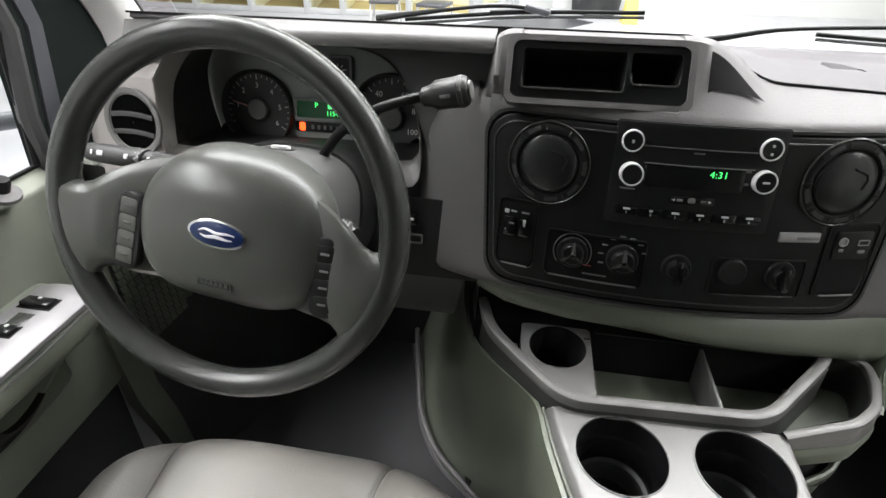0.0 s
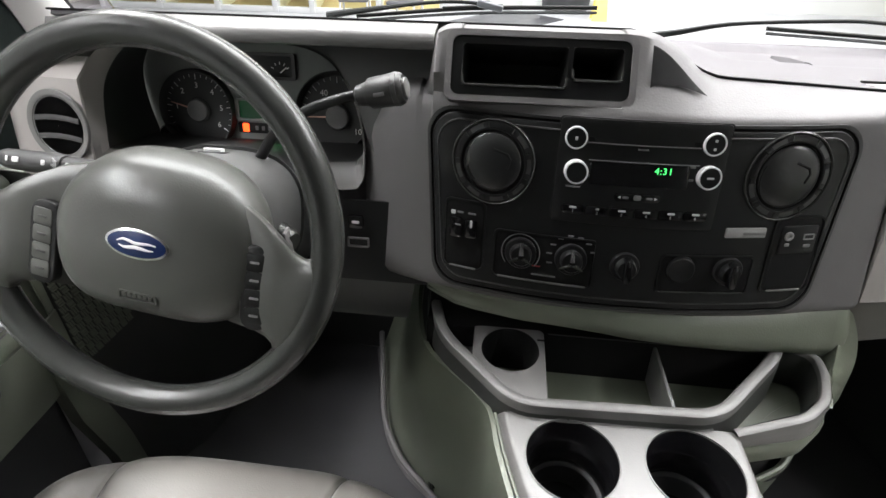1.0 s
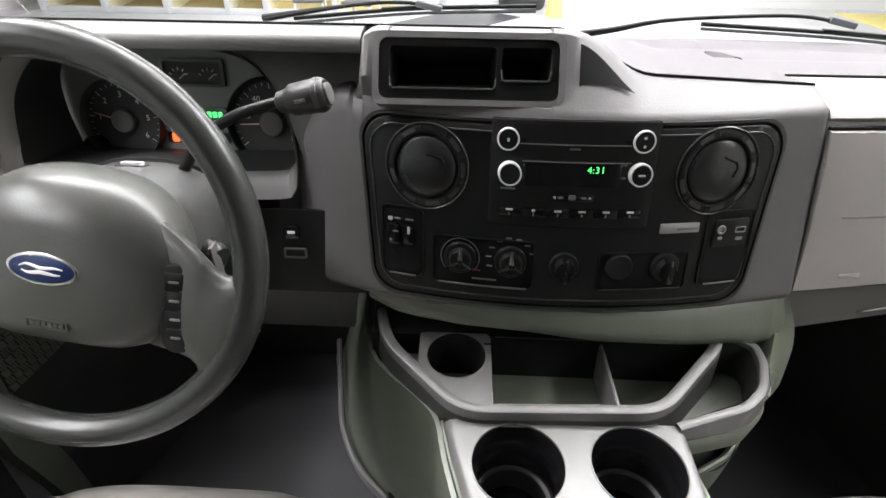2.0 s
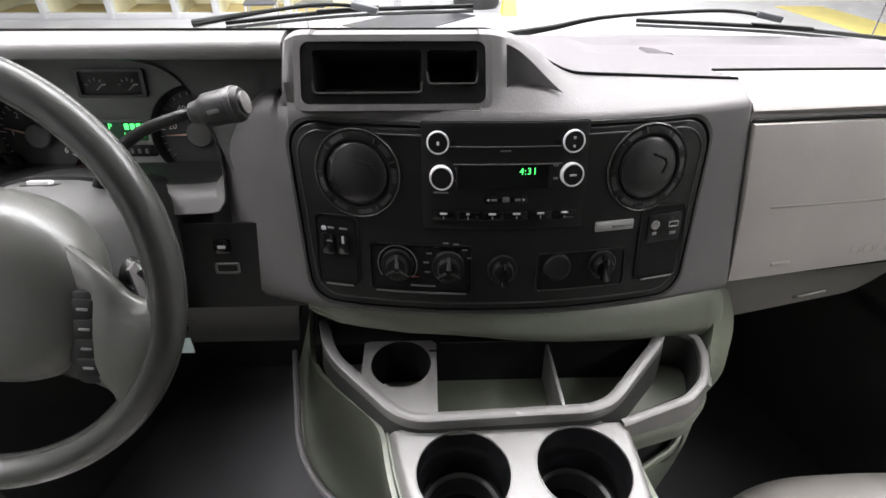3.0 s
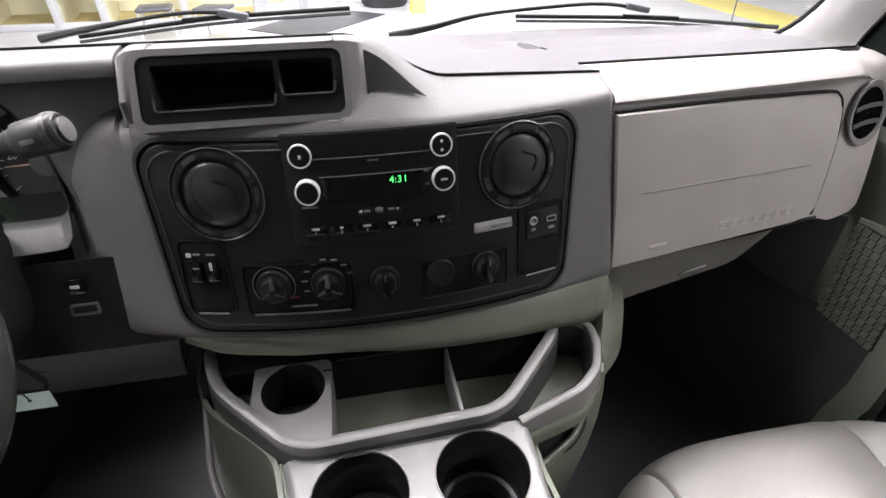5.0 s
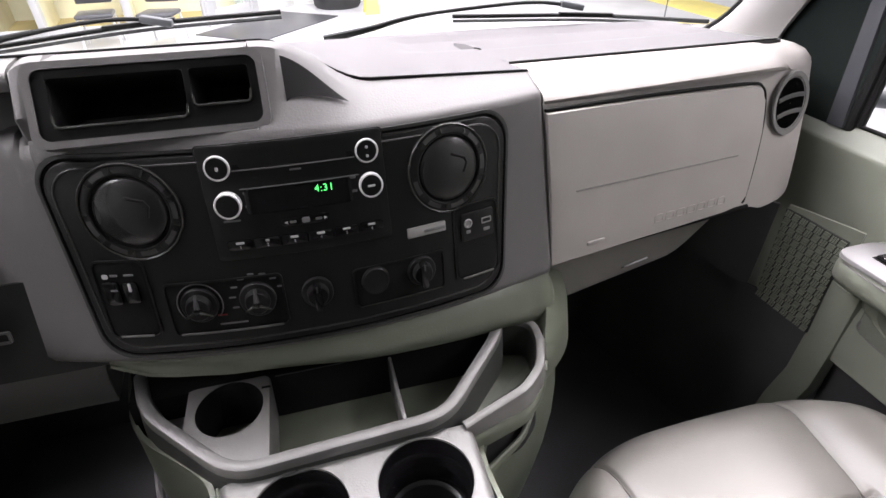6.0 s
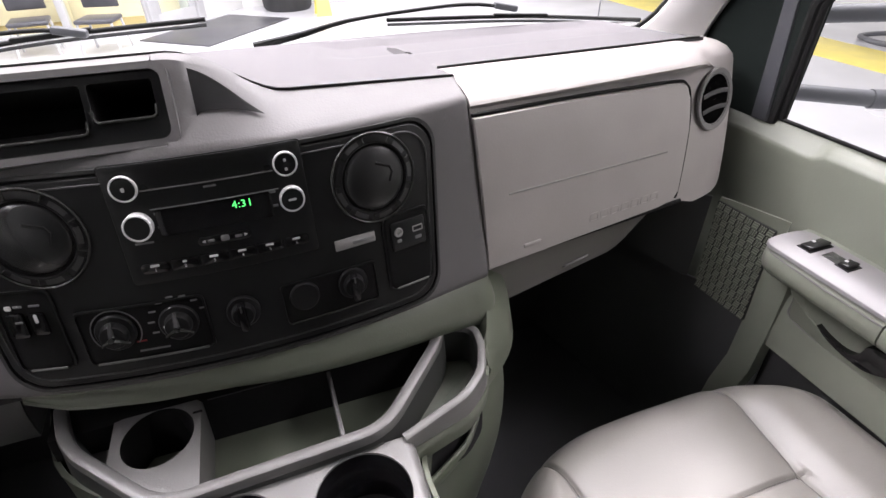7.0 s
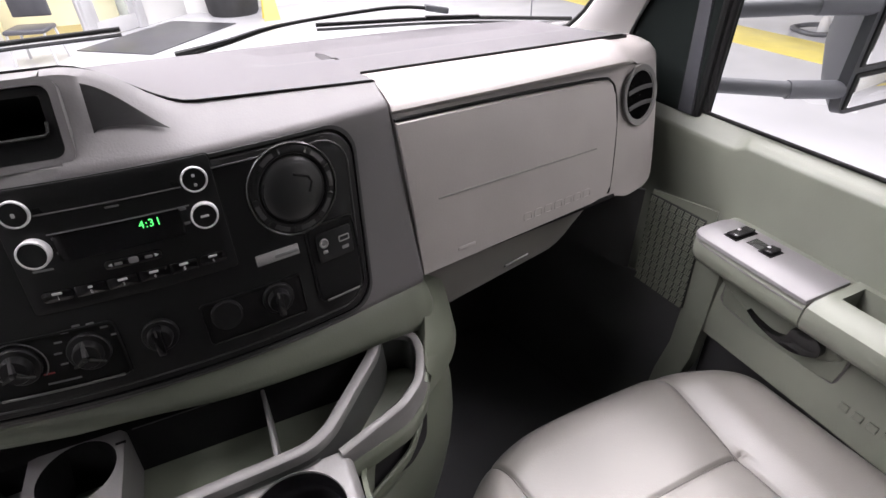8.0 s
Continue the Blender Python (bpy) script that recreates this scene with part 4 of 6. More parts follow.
part("box_edge", tube(rounded_path([(-0.1405, 0.424, 0.4635), (-0.129, 0.37, 0.464), (-0.108, 0.30, 0.464), (-0.091, 0.252, 0.464)], 0.02), 0.0022, 8), M_CONSOLE, console, "raised edge of the cup holder box")

# ---------------------------------------------------------------- seats


def seat(name, x0, x1, yf, top, sl, sr, cross, label):
    """A seat cushion: sl and sr are the bolster seams as shares of the half width, cross the seam behind the front roll."""
    s = thing(name, ((x0 + x1) / 2, 0.1, Z0), label, "seat", group="front seats")
    cx, w = (x0 + x1) / 2, (x1 - x0) / 2
    rnd = random.Random(len(name))
    waves = [(rnd.uniform(5, 14), rnd.uniform(4, 12), rnd.uniform(0, 6)) for _ in range(5)]

    def seam_u(side, v):
        return side + 0.05 * (1 - 2 * min(1.0, v / 0.3)) * (1 if side > 0 else -0.6)

    def bare(u, v):
        a = abs(u)
        y = lerp(yf - 0.085 * a ** 3.2, -0.25, v)
        e = min(1.0, v / 0.11)
        front = 0.085 * (1 - math.sqrt(max(0, 1 - (1 - e) ** 2)))
        b = min(1.0, max(0.0, (a - 0.72) / 0.28))
        bolster = 0.10 * (1 - math.sqrt(max(0, 1 - b * b)))
        dl, dr = seam_u(sl, v) - u, u - seam_u(sr, v)
        ridge = 0.016 * ease(max(dl, dr) / 0.18) * ease(v / 0.12)
        crease = sum(0.0007 * math.sin(p * u + q * v * 2 + r) for p, q, r in waves)
        return Vector((cx + w * u, y, top + 0.035 * v + ridge - front - bolster + crease))

    def surface(u, v):
        p_ = bare(u, v)
        g = 0.0
        for side in (sl, sr):
            d = (u - seam_u(side, v)) * w
            g += 0.0060 * math.exp(-(d / 0.0032) ** 2) + 0.004 * math.exp(-(d / 0.016) ** 2)
        if sl < u < sr:
            d = (v - cross) * (yf + 0.25)
            g += 0.0055 * math.exp(-(d / 0.0032) ** 2) + 0.0035 * math.exp(-(d / 0.016) ** 2)
        return p_ - Vector((0, 0, g))
    us = sorted(set([round(-1 + 2 * i / 80, 4) for i in range(81)] + [round(side + d, 4) for side in (sl, sr) for d in spaced(-0.08, 0.08, 26)]))
    vs = sorted(set([round((i / 50) ** 1.5, 4) for i in range(51)] + [round(cross + d, 4) for d in spaced(-0.02, 0.02, 10)]))
    rows = []
    for u in us:
        r = [surface(u, v) for v in vs]
        q = r[0]
        rows.append([q + Vector((0, 0.004 - 0.05 * (1 if t > 0.8 else 0), -0.11 * t)) for t in (1.0, 0.7, 0.35)] + r)
    part("cushion", sheet(rows, 0.0), M_SEAT, s, "beige vinyl seat cushion", sharp=70)
    for side in (sl, sr):
        part("seam", tube([surface(seam_u(side, v), v) + Vector((0, 0, 0.0006)) for v in spaced(0.0, 0.9, 40)], 0.0013, 5), M_SEATSEAM, s, "stitched seam")
    part("seam", tube([surface(u, cross) + Vector((0, 0, 0.0006)) for u in spaced(sl + 0.04, sr - 0.04, 24)], 0.0012, 5), M_SEATSEAM, s, "stitched seam")
    part("base", box(cx - w * 0.9, -0.25, Z0, cx + w * 0.9, yf - 0.12, 0.22, 0.01), M_BLACK, s, "black seat base")
    return s


seat("driver_seat", -0.79, -0.19, 0.440, 0.322, -0.60, 0.43, 0.27, "beige vinyl driver seat with a worn shiny cushion")
seat("passenger_seat", 0.285, 0.875, 0.482, 0.312, -0.70, 0.40, 0.282, "beige vinyl passenger seat with stitched seams")

# ---------------------------------------------------------------- doors


def span(a, b):
    return (a, b) if a < b else (b, a)


def sbox(s, x0, y0, z0, x1, y1, z1, bevel=0.003, seg=2):
    a, b = span(s * x0, s * x1)
    return box(a, y0, z0, b, y1, z1, bevel, seg)


def car_door(name, s, yf, label):
    d = tagged(new(name), label, "door", kind="structure")

    def P(x, y, z):
        return Vector((s * x, y, z))

    def W(x, y, z):
        return P(x, y - (0.095 * (1 - ease((z - 0.70) / 0.42)) if s < 0 else 0), z)
    prof = [(0.906, 0.680), (0.898, 0.6755), (0.887, 0.6700), (0.8790, 0.6650), (0.8758, 0.6615), (0.8748, 0.6575), (0.8752, 0.645), (0.876, 0.62), (0.874, 0.56), (0.868, 0.50), (0.850, 0.455), (0.842, 0.42), (0.838, 0.36), (0.842, 0.322), (0.855, 0.315)]
    rows = []
    for y in [0.79, 0.76, 0.72, 0.69, 0.66, 0.62, 0.60, 0.585, 0.57, 0.56, 0.55, 0.54, 0.52] + spaced(0.50, -0.40, 24):
        b = ease((0.575 - y) / 0.04)
        row = []
        for x, z in prof:
            if z < 0.55 and y > yf + 0.03:
                x = x + 0.004
            if 0.55 < z < 0.65:
                x -= 0.004 * b * math.sin((z - 0.55) / 0.10 * math.pi)
            if 0.64 < z < 0.672:
                z -= 0.011 * (1 - ease((0.562 - y) / 0.022))
            row.append(P(x, y, z))
        rows.append(row)
    part("door_panel", sheet(rows, 0.004), M_DOOR, d, "light grey moulded door panel")
    part("lower_panel", sheet([[P(0.848, y, 0.335), P(0.868, y, 0.30), P(0.882, y, 0.10), P(0.882, y, Z0)] for y in spaced(0.49, -0.25, 4)], 0.004), M_RUBBER, d, "black lower door edge")
    part("belt_seal", tube([W(0.903, 0.665, 0.681), P(0.903, -0.40, 0.684)], 0.0034, 8), M_DEEP, d, "black window seal")
    pane = part("pane", sbox(s, 0.912, -0.40, 0.68, 0.916, 0.665 if s > 0 else 0.60, 1.42, 0), M_GLASS, d)
    pane.visible_shadow = False
    fore = 0.085 if s > 0 else 0.0
    part("sail_panel", loft([[P(x, 0.80 + fore, 0.67), W(x, 0.665, 0.67), W(x, 0.662, 0.86), P(x, 0.56, 1.12), P(x, 0.60 + fore, 1.12), P(x, 0.70 + fore, 0.96), P(x, 0.80 + fore, 0.82)] for x in (0.893, 0.930)]), M_SAIL, d, "black mirror sail panel")
    part("sail_strip", loft([[W(x, 0.706 - e, 0.672), W(x, 0.672 + e, 0.672), W(x, 0.688 + e, 0.86), P(x, 0.585, 1.12), P(x, 0.62, 1.12), W(x, 0.716 - e, 0.86)] for x, e in ((0.8925, 0.0), (0.8895, 0.002))]), M_SLATE, d, "slate grey strip of the sail panel")
    part("window_frame", tube([W(0.898, 0.667, 0.672), W(0.898, 0.666, 0.75), W(0.898, 0.665, 0.86), P(0.895, 0.56, 1.12), P(0.89, 0.40, 1.44)], 0.008 if s > 0 else 0.013, 8), M_BLACK if s > 0 else M_VENT, d, "dark window channel")
    part("window_frame", tube([W(0.902, 0.654, 0.682), W(0.902, 0.653, 0.86), P(0.90, 0.545, 1.12)], 0.006, 8), M_DEEP, d, "black window channel")
    # armrest with a rounded nose
    pts = [(0.880, 0.549), (0.80, 0.549), (0.775, 0.547), (0.765, 0.541), (0.762, 0.532), (0.764, 0.514), (0.771, 0.503), (0.79, 0.493), (0.83, 0.481), (0.880, 0.470)]
    loops = []
    for y, k in ((yf + 0.020, 0.55), (yf + 0.016, 0.75), (yf + 0.008, 0.90), (yf - 0.004, 0.975), (yf - 0.02, 1.0), (yf - 0.10, 1.0), (yf - 0.186, 1.0)):
        loops.append([P(0.88 - (0.88 - x) * k, y, 0.505 + (z - 0.505) * (0.6 + 0.4 * k)) for x, z in pts])
    arm = part("armrest", loft(loops), M_DOOR, d, "light grey armrest")
    back = [(0.880, 0.551), (0.862, 0.551), (0.860, 0.50), (0.815, 0.50), (0.812, 0.551), (0.775, 0.549), (0.765, 0.543), (0.762, 0.532), (0.764, 0.514), (0.771, 0.503), (0.79, 0.493), (0.83, 0.481), (0.880, 0.470)]
    solid = [(0.880, 0.551), (0.862, 0.551), (0.860, 0.5508), (0.815, 0.5508), (0.812, 0.551)] + back[5:]
    part("pull_cup", loft([[P(x, y, z) for x, z in sec] for y, sec in ((yf - 0.188, solid), (yf - 0.202, solid), (yf - 0.203, back), (-0.05, back), (-0.06, solid), (-0.25, solid))]), M_DOOR, arm, "light grey armrest with a pull cup")
    nose = [(0.764 + 0.094 * (0.5 - 0.5 * math.copysign(abs(math.cos(q)) ** 0.55, math.cos(q))), yf - 0.022 + 0.036 * math.sin(q) ** 0.55) for q in [math.pi * i / 16 for i in range(17)]]
    sp = part("switch_plate", slab([(0.858, yf - 0.1855), (0.764, yf - 0.1855)] + nose, 0.0, 0.0070, 0.0035, fit=lambda v: P(v.x, v.y, 0.546 + v.z)), M_SWITCHPLATE, arm, "pale grey switch plate")
    part("plate_joint", tube([P(0.767, yf - 0.006, 0.5405), P(0.7645, yf - 0.02, 0.540), P(0.7625, yf - 0.10, 0.5385), P(0.7625, yf - 0.186, 0.5385)], 0.0012, 6), M_POD, arm, "fine joint under the switch plate")
    for k, (cx, cy, sx, sy, tilt) in enumerate(((0.824, yf - 0.032, 0.044, 0.018, 1), (0.822, yf - 0.087, 0.024, 0.016, 1))):
        part("switch_well", sbox(s, cx - sx / 2 - 0.003, cy - sy / 2 - 0.003, 0.5505, cx + sx / 2 + 0.003, cy + sy / 2 + 0.003, 0.5537, 0.0005), M_DEEP, sp)
        part("window_switch", box(-sx / 2, -sy / 2, -0.002, sx / 2, sy / 2, 0.005, 0.002, 2, m=pose(s * cx, cy, 0.5545, -8, 0, 0)), M_GLOSS, sp, "black window switch")
        part("switch_mark", box(-0.002, -0.002, 0.0045, 0.002, 0.002, 0.0056, 0, m=pose(s * cx, cy + 0.004, 0.5545, -8, 0, 0)), M_PRINT, sp)
    part("switch_well", sbox(s, 0.811, yf - 0.076, 0.5505, 0.836, yf - 0.052, 0.5534, 0.0005), M_WHEEL, sp, "empty switch slot")
    # inner handle in its hollow
    hy = yf - 0.125
    hollow = [(hy + 0.10 * math.copysign(abs(math.cos(a)) ** 0.7, math.cos(a)), 0.452 + 0.036 * math.sin(a) + 0.010 * math.cos(a)) for a in [2 * math.pi * i / 36 for i in range(36)]]
    cen = (hy, 0.452)
    surf = []
    for k, x in ((1.10, 0.842), (1.05, 0.8345), (1.0, 0.8320), (0.93, 0.835), (0.8, 0.8385), (0.3, 0.8390)):
        surf.append([P(x + 0.02 * max(0, (0.452 - (cen[1] + (z - cen[1]) * k)) / 0.04) * (1 if k > 0.95 else 0.2), cen[0] + (y - cen[0]) * k, cen[1] + (z - cen[1]) * k) for y, z in hollow])
    hol = part("handle_hollow", sheet([r + r[:1] for r in surf], 0.0), M_DOOR, d, "grey handle hollow")
    esc = [(yf - 0.036, 0.488), (yf - 0.030, 0.478), (yf - 0.030, 0.43), (yf - 0.036, 0.405), (yf - 0.10, 0.396), (yf - 0.21, 0.398), (yf - 0.232, 0.402), (yf - 0.236, 0.43), (yf - 0.236, 0.465)]
    part("escutcheon", slab([(yf - 0.034, 0.496)] + esc[1:-1] + [(yf - 0.236, 0.496)], 0.0, 0.004, 0.0012, fit=lambda v: P(0.8425 - v.z, v.x, v.y)), M_DOOR, d, "grey plate round the door handle")
    part("escutcheon_joint", tube([P(0.842 - 0.0006 * abs(q_.y - 0.43) - 0.03 * max(0, q_.y - 0.445), q_.x, q_.y) for q_ in spline([(a, b, 0) for a, b in esc], 40)], 0.0022, 6), M_POD, d, "dark joint round the handle plate")
    paddle = [(-0.091, 0.4425), (-0.111, 0.4355), (-0.137, 0.4326), (-0.157, 0.4400), (-0.162, 0.4554), (-0.164, 0.4644), (-0.175, 0.4691), (-0.196, 0.4663), (-0.205, 0.4530), (-0.206, 0.4377), (-0.195, 0.4295), (-0.1715, 0.4241), (-0.140, 0.4251), (-0.112, 0.4317)]
    part("door_handle", slab([(q_.x, q_.y) for q_ in spline([(a, b, 0) for a, b in paddle + paddle[:1]], 56)][:-1], 0.0, 0.013, 0.0025, fit=lambda v: P(0.826 - v.z + 0.010 * ease((-0.17 - v.x) / 0.04), yf + v.x, v.y)), M_GLOSS, hol, "black door handle")
    # Black plate that paints the shade inside the handle's hollow.
    part("hollow_shade", loft([[P(0.841, y, z) for y, z in [(cen[0] + (a - cen[0]) * 0.75, cen[1] + (b - cen[1]) * 0.75) for a, b in hollow]], [P(0.845, y, z) for y, z in hollow]]), M_BLACK, hol)
    for i in range(6):
        part("embossed_mark", sbox(s, 0.8368, 0.235 - i * 0.020, 0.372, 0.8395, 0.248 - i * 0.020, 0.386, 0.001), M_DOOR, d)
    # cowl trim with woven grille, and the sill strip in front of the door
    kick = part("cowl_trim", sheet([[P(x, y, lerp(0.556, foot, v)) for x, y, foot in ((0.8035, 0.640, 0.378), (0.806, 0.634, 0.376), (0.81, 0.626, 0.374), (0.838, 0.545, 0.352), (0.842, 0.53, 0.350))] for v in (0, 0.08, 0.5, 0.8, 1)], 0.004), M_DOOR, d, "light grey cowl side trim")
    # Black sheets: carpet, and the shade that the cowl trim fades into.
    part("footwell_carpet", sheet([[P(0.70, 1.02, z), P(0.75, 0.82, z), P(0.787, 0.668, z), P(0.80, 0.655, z)] for z in (0.55, 0.45, 0.34)], 0.004), M_RUBBER, d, "black footwell carpet, also standing in for shade on the trim")
    part("footwell_carpet", sheet([[P(0.70, 1.02, z), P(0.75, 0.82, z), P(0.787, 0.668, z), P(0.80, 0.65, z), P(0.81, 0.63, z), P(0.838, 0.545, z), P(0.85, 0.51, z)] for z in (0.372, 0.2, Z0)], 0.004), M_RUBBER, d, "black footwell carpet, also standing in for shade on the trim")
    A, B, C, D = P(0.8005, 0.6405, 0.549), P(0.834, 0.543, 0.533), P(0.829, 0.533, 0.344), P(0.7960, 0.628, 0.368)
    part("grille_plate", loft([[A, B, C, D], [p + Vector((s * 0.006, 0, 0)) for p in (A, B, C, D)]]), M_DRIVER, kick, "grey woven grille plate")
    bars = []
    out = Vector((-s, -0.30, 0.0)).normalized()
    ni, nj = 8, 13
    for i in range(ni):
        for j in range(nj):
            c = A.lerp(B, (i + 0.5) / ni).lerp(D.lerp(C, (i + 0.5) / ni), (j + 0.5) / nj)
            ex = (B - A).normalized()
            ez = (D - A).normalized()
            m = basis(c, ex, ez)
            for q in (-1, 0, 1):
                if (i + j) % 2:
                    bars.append((m, -0.0050, q * 0.0046 - 0.0015, 0.0050, q * 0.0046 + 0.0015))
                else:
                    bars.append((m, q * 0.0038 - 0.0012, -0.0058, q * 0.0038 + 0.0012, 0.0058))
    vs, fs = [], []
    for m, x0, y0, x1, y1 in bars:
        k = len(vs)
        for dz in (0.003, -0.003):
            vs += [m @ Vector((x, y, dz)) for x, y in ((x0, y0), (x1, y0), (x1, y1), (x0, y1))]
        fs += [(k, k + 1, k + 2, k + 3), (k + 7, k + 6, k + 5, k + 4)] + [(k + a, k + 4 + a, k + 4 + (a + 1) % 4, k + (a + 1) % 4) for a in range(4)]
    me = bpy.data.meshes.new("grille_weave")
    me.from_pydata(vs, [], fs)
    bmw = bmesh.new()
    bmw.from_mesh(me)
    bpy.data.meshes.remove(me)
    wv = part("grille_weave", bmw, M_DOOR, kick, "grey woven relief of the grille")
    wv["kind"] = "stuff"
    part("sill_strip", sheet([[P(0.835 - e, y + dy, z) for dy, e in ((0.030, -0.012), (0.026, 0.0), (0.0, 0.006), (-0.026, 0.0), (-0.03, -0.02))] for y, z in ((0.512, 0.46), (0.510, 0.36), (0.512, 0.25), (0.535, 0.12), (0.55, Z0))], 0.004), M_DOOR, d, "light grey sill strip")
    return d


car_door("door_1", 1, 0.502, "light grey passenger door with armrest and switches")
car_door("door_2", -1, 0.440, "light grey driver door with armrest and switches")
lock = thing("lock_knob", (-0.862, 0.468, 0.685), "black door lock knob on the driver's sill", "lock knob")
part("knob_base", lathe([(0.020, -0.003), (0.020, 0.003), (0.014, 0.006), (0.0005, 0.006)], 24, pose(-0.868, 0.468, 0.684, 0, 25, 0)), M_POD, lock)
part("knob_top", lathe([(0.009, 0.0), (0.010, 0.016), (0.008, 0.021), (0.0005, 0.022)], 20, pose(-0.868, 0.468, 0.688, 0, 25, 0)), M_BLACK, lock)

# ---------------------------------------------------------------- outside: van nose and workshop
hood = thing("van_hood", (0, 1.4, 0.6), "white painted bonnet of the van", "bonnet")
rows = []
for x in spaced(-0.95, 0.95, 24):
    rows.append([(x, 1.13 + y * (1 - 0.1 * abs(x)), 0.745 - 0.12 * y - 0.35 * y ** 3 - 0.05 * abs(x) ** 3) for y in spaced(0, 0.75, 10)])
part("hood_skin", sheet(rows, 0.004), M_WHITE, hood)
G0 = -0.85
wall("ground", box(-9, -4, G0 - 0.1, 11, 13, G0, 0), M_FLOOR, "pale grey epoxy workshop floor", "floor")
wall("wall_north", box(-9, 12.0, G0, 11, 12.2, 3.6, 0), M_WALL, "white painted workshop wall", "wall")
wall("wall_south", box(-9, -4.2, G0, 11, -4.0, 3.6, 0), M_WALL, "white painted workshop wall", "wall")
wall("wall_far_west", box(-9.2, -4, G0, -9, 12, 3.6, 0), M_WALL, "white painted workshop wall", "wall")
wall("wall_far_east", box(11, -4, G0, 11.2, 12, 3.6, 0), M_WALL, "white painted workshop wall", "wall")
wall("workshop_ceiling", box(-9, -4, 3.6, 11, 12, 3.7, 0), M_WALL, "white workshop ceiling", "ceiling")

# glazed office front, lit rooms behind
M_FRAME = material("white_door_frame", (0.62, 0.62, 0.63), 0.4, vary=0.03)
M_PALE = material("pale_room_paint", (0.72, 0.66, 0.50), 0.7, vary=0.12, stain=1.2)
M_MAT = material("dark_entrance_mat", (0.08, 0.08, 0.09), 0.35, vary=0.2, grain=80)
M_CARPET = material("tan_room_carpet", (0.42, 0.33, 0.16), 0.9, vary=0.12, stain=1.5, grain=60)
front = thing("storefront", (-4.0, 10.3, G0), "white framed glazed office front with tan carpeted rooms behind", "storefront")
SF = 10.30
posts = (-8.1, -6.9, -5.72, -4.56, -3.84, -2.55, -1.33)
for x in posts:
    part("post", box(x - 0.055, SF - 0.06, G0, x + 0.055, SF + 0.08, 2.2, 0.01), M_FRAME, front, "white frame post")
part("bottom_rail", box(-8.1, SF - 0.05, G0, -1.3, SF + 0.07, G0 + 0.10, 0.01), M_FRAME, front, "white bottom rail")
for i, (x, x1) in enumerate(zip(posts, posts[1:])):
    part("pane", box(x + 0.05, SF, G0 + 0.09, x1 - 0.05, SF + 0.01, 2.1, 0), M_GLASS, front).visible_shadow = False
    part("partition", loft([[(x - 0.04, SF + 0.09, z), (x + 0.04, SF + 0.09, z), (x - 0.24, 11.80, z), (x - 0.32, 11.80, z)] for z in (G0, 1.9)]), M_PALE, front, "cream partition between the rooms")
part("carpet", box(-8.2, SF + 0.085, G0, -1.4, 11.86, G0 + 0.008, 0), M_CARPET, front, "tan carpet in the rooms")
part("room_back", box(-8.4, 11.865, G0, -1.0, 11.93, 1.9, 0), M_PALE, front, "cream back wall of the rooms")
# entrance set at an angle, with a glazed door
EM = basis((-1.31, SF - 0.02, G0), (1.05, 1.26, 0), (-1.26, 1.05, 0))
part("entrance_post", box(-0.06, -0.05, 0, 0.10, 0.10, 3.0, 0.01, 2, EM), M_FRAME, front, "white entrance post")
part("entrance_post", box(1.0, -0.06, 0, 1.16, 0.10, 3.0, 0.01, 2, EM), M_FRAME, front, "white entrance post")
part("entrance_wall", box(1.16, -0.02, 0, 2.24, 0.12, 3.0, 0.005, 2, EM), M_WALL, front, "white wall beside the entrance")
leaf = part("entrance_door", join(box(0.10, 0.0, 0.01, 1.0, 0.05, 0.24, 0.005, 2, EM), box(0.10, 0.0, 0.24, 0.22, 0.05, 2.2, 0.005, 2, EM), box(0.88, 0.0, 0.24, 1.0, 0.05, 2.2, 0.005, 2, EM)), M_FRAME, front, "white glazed entrance door")
part("door_pane", box(0.22, 0.02, 0.24, 0.88, 0.03, 2.2, 0, 2, EM), M_GLASS, leaf).visible_shadow = False
MM = basis((-0.31, 10.06, G0), (1.35, 1.68, 0), (-1.68, 1.35, 0))
matt = tagged(part("entrance_mat", box(-1.08, -0.66, 0.0, 1.08, 0.66, 0.015, 0.004, 2, MM), M_MAT), "dark grey entrance mat on the workshop floor", "mat")
stripe = tagged(part("floor_stripe", box(7.2, -3.5, G0, 8.2, 11.5, G0 + 0.006, 0.001), M_YELLOW), "broad yellow stripe painted on the floor", "floor marking", kind="structure")
bin_ = thing("waste_bin", (0.98, 11.55, G0), "black round rubber waste bin by the wall", "bin")
part("bin_body", lathe([(0.0, 0.0), (0.42, 0.0), (0.46, 0.05), (0.5, 0.5), (0.48, 0.52), (0.002, 0.5)], 28, Matrix.Translation((0.98, 11.55, G0))), M_RUBBER, bin_)
sign = thing("wet_floor_sign", (1.52, 10.62, G0), "yellow folding plastic floor sign", "floor sign")
for dy in (-1, 1):
    part("leaf", loft([[(1.38, 10.62 + dy * 0.14, G0), (1.66, 10.62 + dy * 0.14, G0), (1.60, 10.62 + dy * 0.02, G0 + 0.62), (1.44, 10.62 + dy * 0.02, G0 + 0.62)], [(1.38, 10.62 + dy * 0.17, G0), (1.66, 10.62 + dy * 0.17, G0), (1.60, 10.62 + dy * 0.04, G0 + 0.62), (1.44, 10.62 + dy * 0.04, G0 + 0.62)]]), M_YELLOW, sign)


